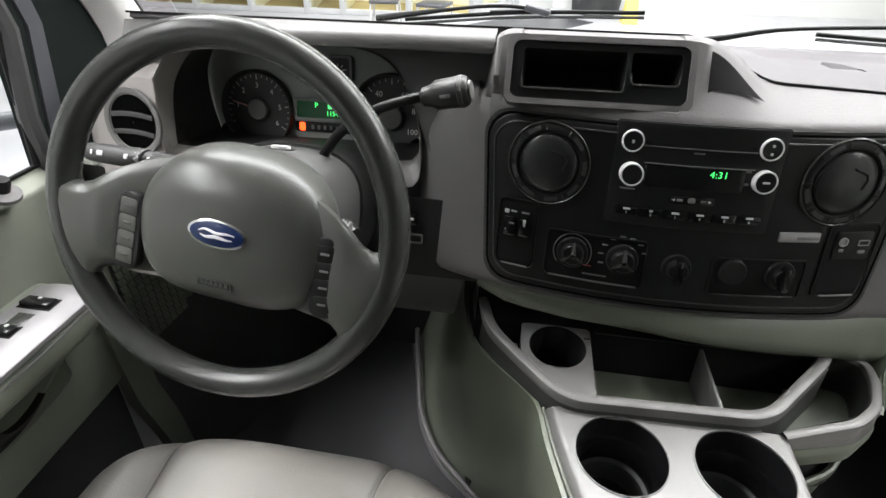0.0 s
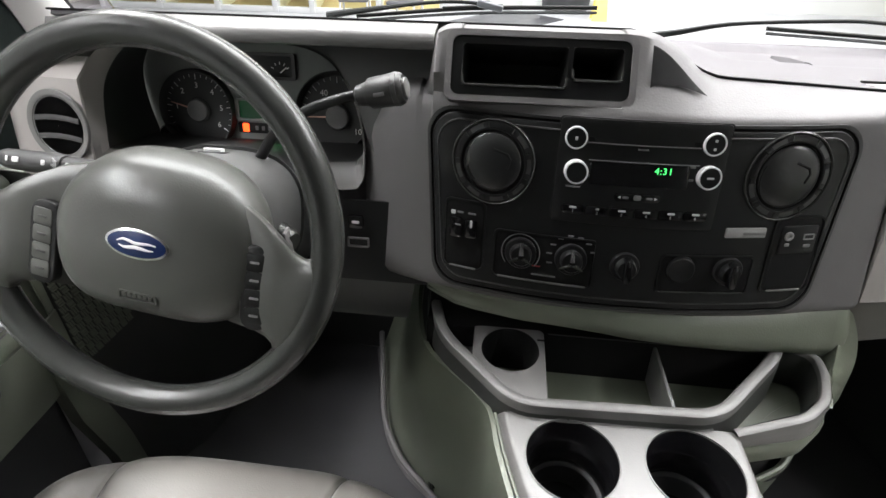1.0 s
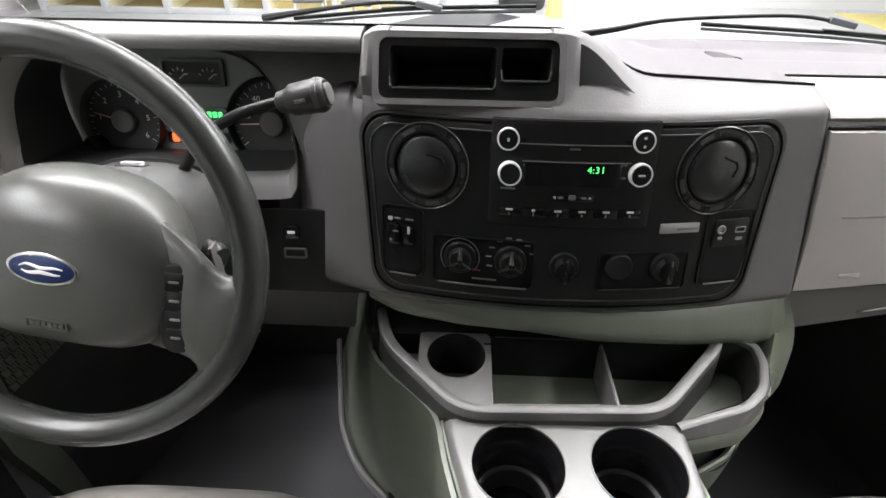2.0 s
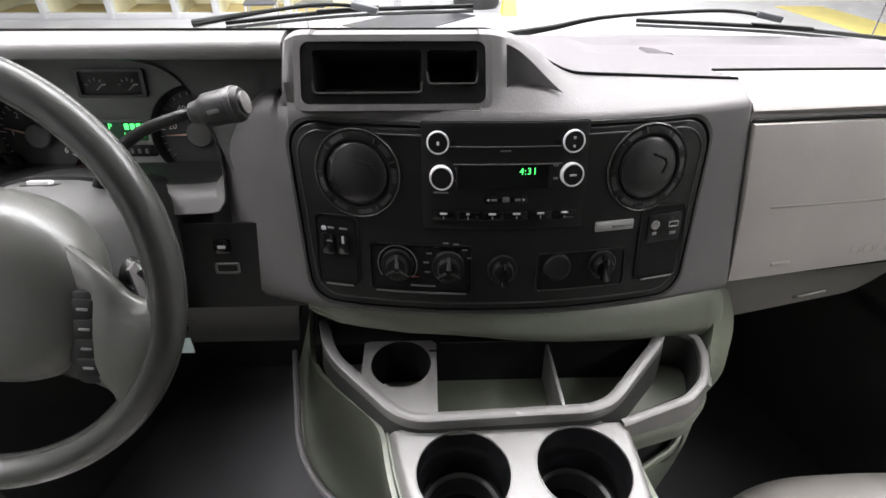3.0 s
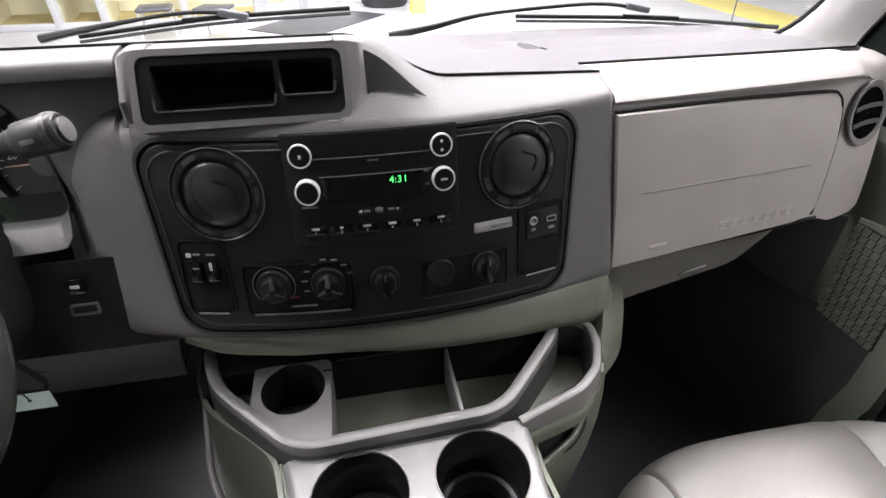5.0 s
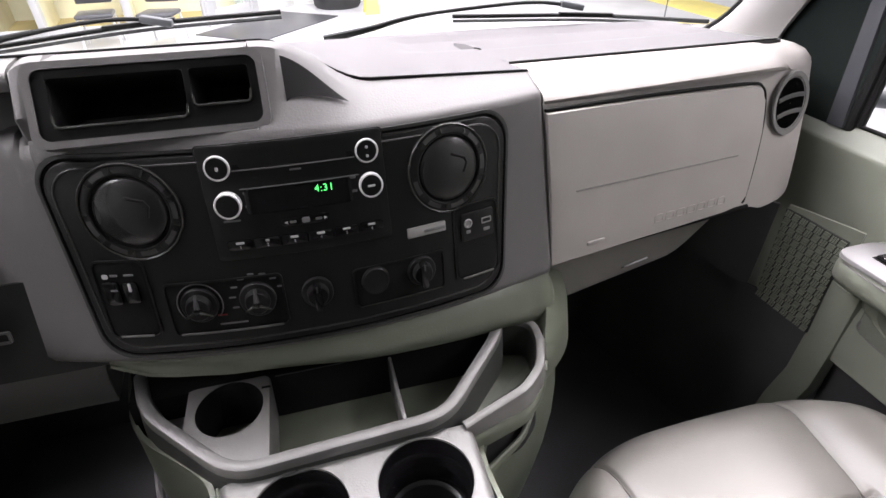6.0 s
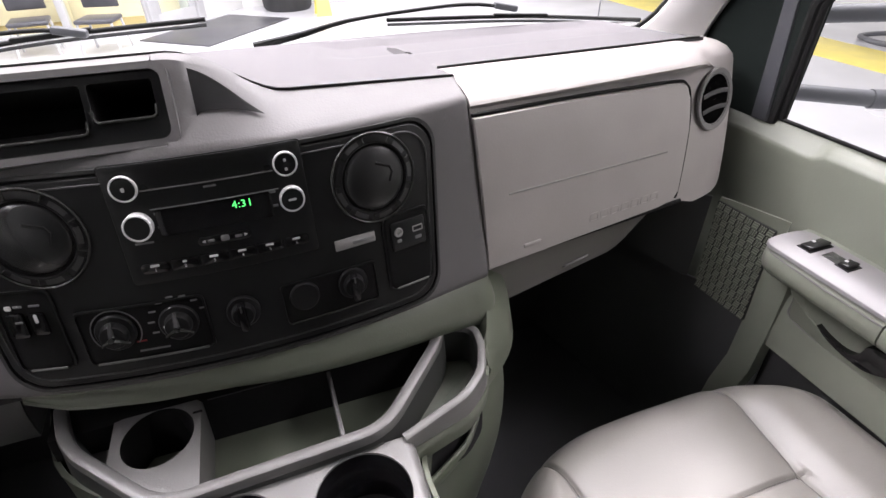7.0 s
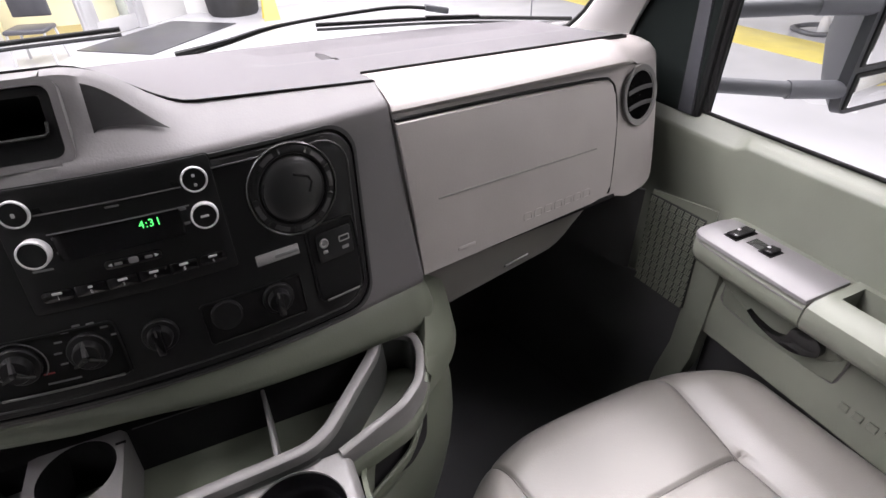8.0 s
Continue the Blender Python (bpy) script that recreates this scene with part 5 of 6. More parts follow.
def visitor_chair(x, y, rot):
    c = thing("visitor_chair", (x, y, G0), "dark seated chair with white metal legs", "chair", group="visitor chairs")
    m = pose(x, y, G0, 0, 0, rot)
    part("seat", box(-0.25, -0.25, 0.40, 0.25, 0.25, 0.46, 0.03, 3, m), M_MAT, c, "dark padded seat")
    part("backrest", box(-0.24, 0.22, 0.55, 0.24, 0.27, 0.85, 0.02, 3, m), M_MAT, c, "dark padded backrest")
    for sx in (-1, 1):
        for sy in (-1, 1):
            part("leg", tube([m @ Vector((sx * 0.25, sy * 0.25, 0.0)), m @ Vector((sx * 0.22, sy * 0.2, 0.42))], 0.018, 8), M_FRAME, c, "white metal leg")
    return c


visitor_chair(-1.85, 9.15, -10)
visitor_chair(-2.75, 9.35, 8)
reel = thing("hose_ring", (8.3, 4.9, G0), "dark hose coil with a white valve on the floor", "hose")
part("coil", tube([(8.75 + 0.34 * math.cos(a), 5.2 + 0.34 * math.sin(a), G0 + 0.05 + 0.01 * math.sin(3 * a)) for a in [2 * math.pi * i / 30 for i in range(30)]], 0.035, 8, closed=True), M_GREYARM, reel)
part("valve", lathe([(0.07, 0), (0.07, 0.2), (0.04, 0.26), (0.002, 0.27)], 16, Matrix.Translation((8.70, 5.1, G0))), M_FRAME, reel)

# what the van stands on
wall("underbody", box(-0.60, -1.6, -0.50, 0.60, 1.75, Z0 - 0.065, 0.02), M_RUBBER, "black steel frame under the van", "underbody")


def road_wheel(x, y):
    w = thing("road_wheel", (x, y, G0), "black rubber tyre on a pale steel rim", "wheel", group="road wheels")
    m = pose(x, y, G0 + 0.37, 0, 90, 0)
    part("tyre", lathe([(0.22, -0.10), (0.34, -0.11), (0.365, -0.085), (0.37, 0.0), (0.365, 0.085), (0.34, 0.11), (0.22, 0.10)], 40, m), M_RUBBER, w)
    part("rim", lathe([(0.225, -0.104), (0.20, -0.09), (0.08, -0.06), (0.07, 0.06), (0.20, 0.09), (0.225, 0.104)], 32, m), M_SILVER, w, "pale steel rim")
    return w


for wx in (-0.74, 0.74):
    for wy in (1.42, -1.15):
        road_wheel(wx, wy)

# ---------------------------------------------------------------- wipers, antenna, towing mirrors


def wiper(dx, blade0, blade1, arm_pts, label):
    w = thing("windshield_wiper", arm_pts[0], label, "wiper", group="wipers")
    a, b = Vector(blade0), Vector(blade1)
    mid = a.lerp(b, 0.5) + Vector((0, 0.004, 0.006))
    line = spline([a, mid, b], 16)
    part("blade", tube(line, 0.0042, 8), M_BLACK, w, "black wiper blade")
    part("blade_rubber", tube([p + Vector((0, -0.004, -0.008)) for p in line], 0.003, 6), M_RUBBER, w)
    part("blade_clip", box(-0.06, -0.006, -0.003, 0.06, 0.006, 0.006, 0.002, 2, m=basis(mid, b - a, (0, 1, 0))), M_BLACK, w)
    pts = spline(arm_pts, 18)
    part("arm", tube(pts, [0.008 - 0.0045 * min(1, i / 8) for i in range(19)], 8), M_GREYARM if dx else M_BLACK, w, "black wiper arm")
    e = Vector(arm_pts[-1])
    part("arm_joint", box(-0.022, -0.008, -0.006, 0.028, 0.008, 0.006, 0.003, 2, m=basis(e, (1, -0.1, -0.2), (0, 1, 0))), M_GREYARM, w, "grey wiper joint")
    return w


wiper(0, (0.332, 1.114, 0.803), (0.90, 1.062, 0.770), [(0.075, 1.105, 0.778), (0.16, 1.10, 0.792), (0.26, 1.095, 0.812), (0.42, 1.085, 0.824), (0.50, 1.075, 0.826), (0.566, 1.07, 0.818)], "black windshield wiper resting on the passenger side")
wiper(0, (-0.47, 1.112, 0.800), (0.005, 1.085, 0.834), [(-0.53, 1.105, 0.800), (-0.46, 1.10, 0.812), (-0.38, 1.09, 0.825), (-0.30, 1.08, 0.836), (-0.24, 1.075, 0.838), (-0.20, 1.07, 0.834)], "black windshield wiper resting on the driver side")
ant = thing("antenna", (0.83, 1.12, 0.74), "thin metal whip antenna on the wing", "antenna")
part("rod", tube([(0.83, 1.12, 0.74), (0.83, 1.13, 1.45)], 0.0016, 6), M_GREYARM, ant)
part("base", lathe([(0.010, 0), (0.008, 0.02), (0.003, 0.03), (0.0005, 0.03)], 14, Matrix.Translation((0.83, 1.12, 0.735))), M_BLACK, ant)
cowl = tagged(part("cowl", sheet([[(x, y - 0.09 * abs(x / 0.93) ** 4, z) for y, z in ((1.088, 0.768), (1.12, 0.764), (1.16, 0.755), (1.20, 0.73))] for x in spaced(-0.93, 0.93, 24)], 0.004), M_WHITE), "white painted cowl below the windshield", "cowl", kind="structure")


def towing_mirror(s):
    t = thing("towing_mirror", (s * 1.0, 0.7, 0.75), "grey telescopic towing mirror with two glasses", "mirror", group="towing mirrors")

    def P(x, y, z):
        return Vector((s * x, y, z))
    for z0, z1 in ((0.702, 0.698), (0.834, 0.842)):
        part("arm", tube([P(0.925, 0.745, z0), P(0.99, 0.706, z0), P(1.10, 0.63, z1)], 0.0145, 14), M_GREYARM, t, "grey mirror arm")
        part("arm_sleeve", tube([P(1.085, 0.640, z1), P(1.17, 0.595, z1)], 0.017, 14), M_GREYARM, t, "grey arm sleeve")
    part("bracket", loft([[P(0.925, 0.72, 0.66), P(0.925, 0.79, 0.66), P(0.925, 0.77, 0.90), P(0.925, 0.71, 0.90)], [P(0.965, 0.715, 0.68), P(0.965, 0.76, 0.68), P(0.965, 0.75, 0.87), P(0.965, 0.705, 0.87)]]), M_GREYARM, t)
    def shell(y, xa, xb, za, zb, r):
        return [P((xa + xb) / 2 + u, y, (za + zb) / 2 + w_) for u, w_ in rounded(xb - xa, zb - za, r, 5)]
    part("housing", loft([shell(0.583, 1.162, 1.38, 0.652, 1.03, 0.03), shell(0.60, 1.159, 1.382, 0.65, 1.032, 0.03), shell(0.65, 1.19, 1.36, 0.67, 1.01, 0.05), shell(0.69, 1.23, 1.34, 0.72, 0.96, 0.05)]), M_SLATE, t, "dark grey mirror housing")
    a, b = span(s * 1.180, s * 1.368)
    part("bezel", box(a - 0.006, 0.578, 0.738, b + 0.006, 0.592, 1.018, 0.006, 2), M_BLACK, t)
    part("mirror_glass", box(a, 0.575, 0.746, b, 0.580, 1.010, 0.001), M_MIRROR, t, "flat mirror glass")
    part("bezel", box(a - 0.006, 0.578, 0.660, b + 0.006, 0.592, 0.730, 0.006, 2), M_BLACK, t)
    part("convex_glass", box(a, 0.575, 0.667, b, 0.580, 0.723, 0.001), M_MIRROR, t, "small convex mirror glass")
    return t


towing_mirror(1)
towing_mirror(-1)

# ---------------------------------------------------------------- centre stack: control panel, radio, vents
panel = thing("control_panel", (0, 0.56, 0.70), "black plastic centre panel with vents, dials and sockets", "control panel")
PO = [(x, y + 0.6875) for x, y in rounded(0.466, 0.211, 0.032, 7, top=0.486)]


def fine(outline, step=0.012):
    """The same outline with more points, so that it can follow a curved face."""
    out = []
    for a, b in zip(outline, outline[1:] + outline[:1]):
        n = max(1, int(math.hypot(b[0] - a[0], b[1] - a[1]) / step))
        out += [(lerp(a[0], b[0], i / n), lerp(a[1], b[1], i / n)) for i in range(n)]
    return out


def plate(outline, d0, d1, bevel=0.001, fit=on_panel, centre=None):
    """A plate that follows the curved face, with rings of points inwards."""
    o = fine(outline)
    cx = sum(p[0] for p in o) / len(o) if centre is None else centre[0]
    cy = sum(p[1] for p in o) / len(o) if centre is None else centre[1]
    s = 1 if d1 > d0 else -1
    loops = []
    for k, d in ((0, d0), (0, d1 - s * bevel), (bevel * 0.35, d1 - s * bevel * 0.3), (bevel, d1), (0.12, d1), (0.3, d1), (0.55, d1), (0.8, d1), (0.97, d1)):
        ring = []
        for x, y in o:
            l = math.hypot(x - cx, y - cy) or 1
            f = 1 - (k / l if k <= bevel else k)
            ring.append(fit(Vector((cx + (x - cx) * f, cy + (y - cy) * f, d))))
        loops.append(ring)
    return loft(loops)


def at(x, y, outline):
    return [(a + x, b + y) for a, b in outline]


def scaled(outline, e):
    cx = sum(p[0] for p in outline) / len(outline)
    cy = sum(p[1] for p in outline) / len(outline)
    mx = max(abs(p[0] - cx) for p in outline)
    my = max(abs(p[1] - cy) for p in outline)
    return [(cx + (x - cx) * (mx + e) / mx, cy + (y - cy) * (my + e) / my) for x, y in outline]


part("groove", plate(scaled(PO, 0.0035), -0.002, 0.0015, 0.001), M_DEEP, panel, "dark groove round the panel")
part("panel_face", plate(PO, 0.0, 0.0045, 0.0022), M_BLACK, panel, "black panel face")
part("panel_bead", frame_ring(scaled(fine(PO), 0.0065), scaled(fine(PO), 0.0030), 0.0, 0.0035, fit=on_panel), M_DRIVER, panel, "raised bead round the panel")
FACE = 0.0045
part("panel_line", tube([on_panel(Vector((x, y, FACE))) for x, y in scaled(fine(PO), -0.0075)], 0.0011, 6, closed=True), M_VENT, panel, "fine raised line near the panel edge")


def pocket(x0, z0, x1, z1, name, r=0.008, deep=0.010):
    """A tray drawn flat: a rim ring, a floor coloured dark for shade and a lip coloured lighter for its highlight."""
    o = at((x0 + x1) / 2, (z0 + z1) / 2, rounded(x1 - x0, z1 - z0, r, 4))
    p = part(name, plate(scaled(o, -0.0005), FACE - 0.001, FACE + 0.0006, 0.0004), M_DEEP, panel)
    part("edge", frame_ring(scaled(fine(o), 0.0018), fine(o), FACE - 0.001, FACE + 0.0020, fit=on_panel), M_BLACK, p)
    part("lip", tube([on_panel(Vector((x, z0 + 0.0008, FACE + 0.0025))) for x in spaced(x0 + r, x1 - r, 6)], 0.0013, 6), M_RIM if name in ("switch_tray", "media_tray", "heater_plate") else M_WHEEL, p, "lower lip, its highlight put into the grey")
    return p


def dial(x, z, r, grip=True, name="dial"):
    d = part(name, lathe([(r, 0), (r, 0.004), (r * 0.94, 0.0055), (r * 0.7, 0.006), (r * 0.66, 0.014), (r * 0.6, 0.016), (0.0005, 0.0165)], 32, Matrix.Translation((x, z, FACE)), fit=on_panel), M_BLACK, panel, "black turning knob")
    if grip:
        part("grip", slab(at(x, z, rounded(r * 0.5, r * 1.7, r * 0.2, 3)), FACE + 0.010, FACE + 0.024, 0.002, fit=on_panel), M_GLOSS, d, "glossy grip bar")
        part("pointer", slab(at(x, z + r * 0.62, rounded(0.002, r * 0.4, 0.0008, 2)), FACE + 0.0235, FACE + 0.0246, 0.0002, fit=on_panel), M_VENT, d)
    return d


def arc(x, z, r, a0, a1, w, mat, parent, d=FACE + 0.0008):
    part("scale", tube([on_panel(Vector((x + r * math.cos(radians(a)), z + r * math.sin(radians(a)), d))) for a in spaced(a0, a1, 22)], w, 5), mat, parent, "printed scale")


def print_bar(x, z, w, h, parent, mat=None, d=FACE + 0.0004, name="print"):
    part(name, slab(at(x, z, rounded(w, h, min(w, h) * 0.3, 2)), d - 0.0006, d + 0.0005, 0.0002, fit=on_panel), mat or M_DIM, parent)


# switch tray by the driver
sw = pocket(-0.222, 0.604, -0.172, 0.690, "switch_tray")
part("rocker", slab(at(-0.189, 0.656, rounded(0.015, 0.024, 0.003, 3)), FACE, FACE + 0.004, 0.0015, fit=on_panel), M_GLOSS, sw, "black rocker switch")
part("rocker", slab(at(-0.208, 0.656, rounded(0.016, 0.026, 0.003, 3)), FACE, FACE + 0.005, 0.0015, fit=on_panel), M_GLOSS, sw, "black rocker switch")
print_bar(-0.212, 0.674, 0.006, 0.005, sw, M_PRINT, FACE + 0.001)
print_bar(-0.203, 0.675, 0.008, 0.0025, sw, M_DIM, FACE + 0.001)
print_bar(-0.188, 0.675, 0.010, 0.0022, sw, M_DIM, FACE + 0.001)
print_bar(-0.1885, 0.663, 0.003, 0.009, sw, M_PRINT, FACE + 0.006)
print_bar(-0.205, 0.660, 0.007, 0.002, sw, M_DIM, FACE + 0.005)
# heater controls
ht = pocket(-0.157, 0.602, -0.036, 0.661, "heater_plate", 0.006)
for x, z in ((-0.1245, 0.6365), (-0.0635, 0.6365)):
    k = dial(x, z, 0.0195, False, "heater_knob")
    for a in (90, 215, 325):
        ca, sa = math.cos(radians(a)), math.sin(radians(a))
        part("fin", tube([on_panel(Vector((x + 0.002 * ca, z + 0.002 * sa, FACE + 0.019))), on_panel(Vector((x + 0.016 * ca, z + 0.016 * sa, FACE + 0.013)))], [0.003, 0.0018], 6), M_WHEEL if a != 90 else M_VENT, k, "ridge of the knob")
arc(-0.1245, 0.6365, 0.0235, -40, 220, 0.0007, M_DIM, ht)
for a in spaced(20, 200, 7):
    print_bar(-0.063 + 0.027 * math.cos(radians(a)), 0.638 + 0.027 * math.sin(radians(a)), 0.007, 0.002, ht)
part("red_mark", slab(at(-0.104, 0.622, rounded(0.010, 0.0016, 0.0005, 2)), FACE, FACE + 0.0012, 0.0002, fit=on_panel), material("dull_red_print", (0.25, 0.02, 0.02), 0.5, bump=0), ht)
print_bar(-0.094, 0.611, 0.03, 0.002, ht)
dial(0.001, 0.634, 0.0175)
st = pocket(0.044, 0.604, 0.152, 0.650, "socket_tray", 0.005)
part("socket", lathe([(0.0165, 0), (0.0165, 0.004), (0.0145, 0.0055), (0.012, 0.005), (0.0005, 0.0045)], 32, Matrix.Translation((0.0675, 0.634, FACE)), fit=on_panel), M_BLACK, st, "black capped power socket")
dial(0.1235, 0.633, 0.0175)
# inlay plate and media sockets
part("inlay", slab(at(0.1345, 0.680, rounded(0.0475, 0.0115, 0.001, 2)), FACE - 0.001, FACE + 0.003, 0.0006, fit=on_panel), M_SILVER, panel, "silver inlay plate")
print_bar(0.144, 0.6795, 0.026, 0.0035, panel, M_DIM, FACE + 0.0031)
au = pocket(0.170, 0.606, 0.228, 0.696, "media_tray", 0.008)
part("socket_plate", slab(at(0.2005, 0.670, rounded(0.044, 0.034, 0.003, 3)), FACE, FACE + 0.0025, 0.0008, fit=on_panel), M_BLACK, au)
part("audio_socket", lathe([(0.0055, 0), (0.0055, 0.0015), (0.0045, 0.002), (0.003, 0.0015), (0.0028, -0.001), (0.0003, -0.001)], 20, Matrix.Translation((0.1875, 0.675, FACE + 0.0025)), fit=on_panel), M_SILVER, au, "silver audio socket")
part("usb_socket", frame_ring(at(0.2125, 0.6735, rounded(0.0135, 0.0070, 0.001, 2)), at(0.2125, 0.6735, rounded(0.0110, 0.0045, 0.0008, 2)), FACE + 0.002, FACE + 0.0036, fit=on_panel), M_SILVER, au, "metal data socket")
print_bar(0.1875, 0.6645, 0.006, 0.004, au, M_DIM, FACE + 0.0026)
print_bar(0.2125, 0.6625, 0.009, 0.004, au, M_DIM, FACE + 0.0026)


def round_vent(x, z, turn, name="air_vent"):
    """A ball vent in a notched ring."""
    v = thing(name, on_panel(Vector((x, z, 0))), "round black ball air vent in a notched ring", "air vent", group="centre vents")
    m = Matrix.Translation((x, z, FACE))
    part("recess", lathe([(0.0505, -0.001), (0.0505, 0.0006), (0.049, 0.0012), (0.0005, 0.0008)], 56, m, fit=on_panel), M_DEEP, v)
    part("outer_ring", lathe([(0.0500, 0.0), (0.0500, 0.002), (0.0488, 0.0032), (0.0475, 0.002), (0.0475, 0.0)], 56, m, fit=on_panel, caps=False), M_WHEEL, v, "thin outer ring")
    part("dial_ring", lathe([(0.0465, 0.0), (0.0465, 0.0015), (0.045, 0.0025), (0.0400, 0.0034), (0.0385, 0.0030), (0.0372, 0.0008)], 56, m, fit=on_panel, caps=False), M_BLACK, v, "black adjusting ring")
    for i in range(9):
        a = radians(20 + 40 * i)
        c, s = math.cos(a), math.sin(a)
        part("ring_notch", tube([on_panel(Vector((x + r * c, z + r * s, FACE + d))) for r, d in ((0.0465, 0.002), (0.043, 0.0032), (0.0395, 0.0036))], 0.0010, 6), M_WHEEL, v)
        # Paler pads, mostly in the lower half, colour in the ring's highlights.
        if i % 2 == 0 or i in (5, 7):
            b0, b1 = a + radians(9), a + radians(31)
            part("ring_pad", sheet([[on_panel(Vector((x + r * math.cos(b), z + r * math.sin(b), FACE + d))) for b in spaced(b0, b1, 6)] for r, d in ((0.0452, 0.0027), (0.0402, 0.0036))], 0.0006), M_VENT, v)
    ball = lathe([(0.0352, 0.0004), (0.0345, 0.0018), (0.0315, 0.0040), (0.026, 0.0060), (0.018, 0.0074), (0.009, 0.0081), (0.0005, 0.0083)], 48, m, fit=on_panel)
    part("ball", ball, M_BALL, v, "satin black ball")

    def on_ball(u, w):
        r2 = u * u + w * w
        return on_panel(Vector((x + u, z + w, FACE + 0.0083 * (1 - r2 / 0.0352 ** 2) ** 0.6 + 0.0002 if r2 < 0.0352 ** 2 else FACE)))
    ct, sn = math.cos(radians(turn)), math.sin(radians(turn))
    shape = [(-0.004, 0.013), (0.012, 0.006), (0.0145, 0.0), (0.010, -0.010)]
    part("thumb_rest", tube([on_ball(a * ct - b * sn + 0.006, a * sn + b * ct + 0.004) for a, b in shape], 0.0016, 6), M_DEEP, v)
    part("ball_joint", tube([on_ball(0.034 * math.cos(radians(a)) * 0.8 - 0.006, 0.034 * math.sin(radians(a)) * 0.9 - 0.002) for a in spaced(150, 260, 12)], 0.0008, 5), M_DEEP, v)
    return v


round_vent(-0.167, 0.741, 8)
round_vent(0.168, 0.744, 0)

# radio
radio = thing("car_radio", (0, 0.56, 0.745), "black car radio with silver ringed knobs and a green clock", "radio")
RF = FACE + 0.0012
RO = at(0, 0.7415, rounded(0.186, 0.118, 0.004, 3))
part("radio_joint", plate(scaled(RO, 0.0012), FACE - 0.001, FACE + 0.0004, 0.0003), M_DEEP, radio)
part("faceplate", plate(RO, FACE - 0.001, RF, 0.0006), M_BLACK, radio, "black faceplate")
part("disc_slot", slab(at(0, 0.7785, rounded(0.122, 0.0052, 0.0015, 3)), RF - 0.001, RF + 0.0003, 0.0002, fit=on_panel), M_DEEP, radio, "dark disc slot")
part("slot_lip", tube([on_panel(Vector((x, 0.7750, RF + 0.0006))) for x in spaced(-0.062, 0.062, 10)], 0.0008, 5), M_POD, radio)
print_bar(0.0, 0.7705, 0.012, 0.002, radio, M_DIM, RF)
disp = part("display", plate(at(0.0, 0.742, rounded(0.110, 0.026, 0.003, 3)), RF - 0.001, RF + 0.0008, 0.0004), M_GLOSS, radio, "black display window")
part("display_brow", tube([on_panel(Vector((x, 0.7562, RF + 0.0008))) for x in spaced(-0.058, 0.064, 10)], 0.0007, 5), M_DIM, radio)
for i, ch in enumerate("4:31"):
    lettering(ch, 0.0105, Matrix.Translation((0.0185 + (0, 0.0044, 0.0088, 0.0150)[i], 0.7480, RF + 0.0012)), M_GREEN, disp, 0.0002, "clock_digit", on_panel)


def ring_knob(x, z, r, tall):
    k = part("knob", lathe([(r * 0.86, 0), (r * 0.86, tall), (r * 0.8, tall + 0.001), (0.0005, tall + 0.0012)], 36, Matrix.Translation((x, z, RF)), fit=on_panel), M_BLACK, radio, "black knob")
    part("knob_ring", lathe([(r, 0), (r, tall), (r * 0.97, tall + 0.0014), (r * 0.88, tall + 0.0016), (r * 0.85, tall + 0.0006), (r * 0.85, 0)], 40, Matrix.Translation((x, z, RF)), fit=on_panel, caps=False), M_RING, k, "bright silver ring")
    return k


k1 = ring_knob(-0.075, 0.7790, 0.0125, 0.003)
print_bar(-0.075, 0.7785, 0.003, 0.004, k1, M_PRINT, RF + 0.0045)
k2 = ring_knob(0.0755, 0.7795, 0.0125, 0.003)
print_bar(0.0755, 0.7835, 0.003, 0.003, k2, M_PRINT, RF + 0.0045)
print_bar(0.0755, 0.7745, 0.003, 0.003, k2, M_PRINT, RF + 0.0045)
ring_knob(-0.0715, 0.7425, 0.0132, 0.011)
k4 = ring_knob(0.0755, 0.7440, 0.0130, 0.008)
print_bar(0.0755, 0.7440, 0.008, 0.0022, k4, M_PRINT, RF + 0.0095)
for x, z, w in ((-0.053, 0.7515, 0.006), (-0.053, 0.738, 0.006), (0.057, 0.754, 0.007), (0.057, 0.7395, 0.007)):
    print_bar(x, z, w, 0.0028, radio, M_DIM, RF)
print_bar(-0.072, 0.7245, 0.017, 0.0020, radio, M_DIM, RF)
pill = part("seek_bar", slab(at(0.002, 0.7170, rounded(0.052, 0.0095, 0.0045, 5)), RF - 0.001, RF + 0.0016, 0.0008, fit=on_panel), M_GLOSS, radio, "glossy seek buttons")
print_bar(0.002, 0.7172, 0.0085, 0.0060, pill, M_DIM, RF + 0.0016)
for s in (-1, 1):
    print_bar(0.002 + s * 0.0135, 0.7168, 0.007, 0.0026, pill, M_DIM, RF + 0.0016)
    part("arrow", slab([(0.002 + s * 0.0225, 0.7168), (0.002 + s * 0.0190, 0.7183), (0.002 + s * 0.0190, 0.7153)][::s], RF + 0.001, RF + 0.0021, 0.0001, fit=on_panel), M_PRINT, pill)
for i in range(6):
    x = -0.0690 + i * 0.0280
    b = part("preset_button", slab(at(x, 0.6985, rounded(0.0268, 0.0110, 0.0045 if i in (0, 5) else 0.0015, 4)), RF - 0.001, RF + 0.0018, 0.0008, fit=on_panel), M_GLOSS, radio, "glossy preset button")
    print_bar(x, 0.7008, 0.0085 if i not in (1,) else 0.004, 0.0024, b, M_PRINT, RF + 0.0018)
    lettering(str(i + 1), 0.0048, Matrix.Translation((x, 0.6963, RF + 0.0021)), M_PRINT, b, 0.0001, "preset_number", on_panel)

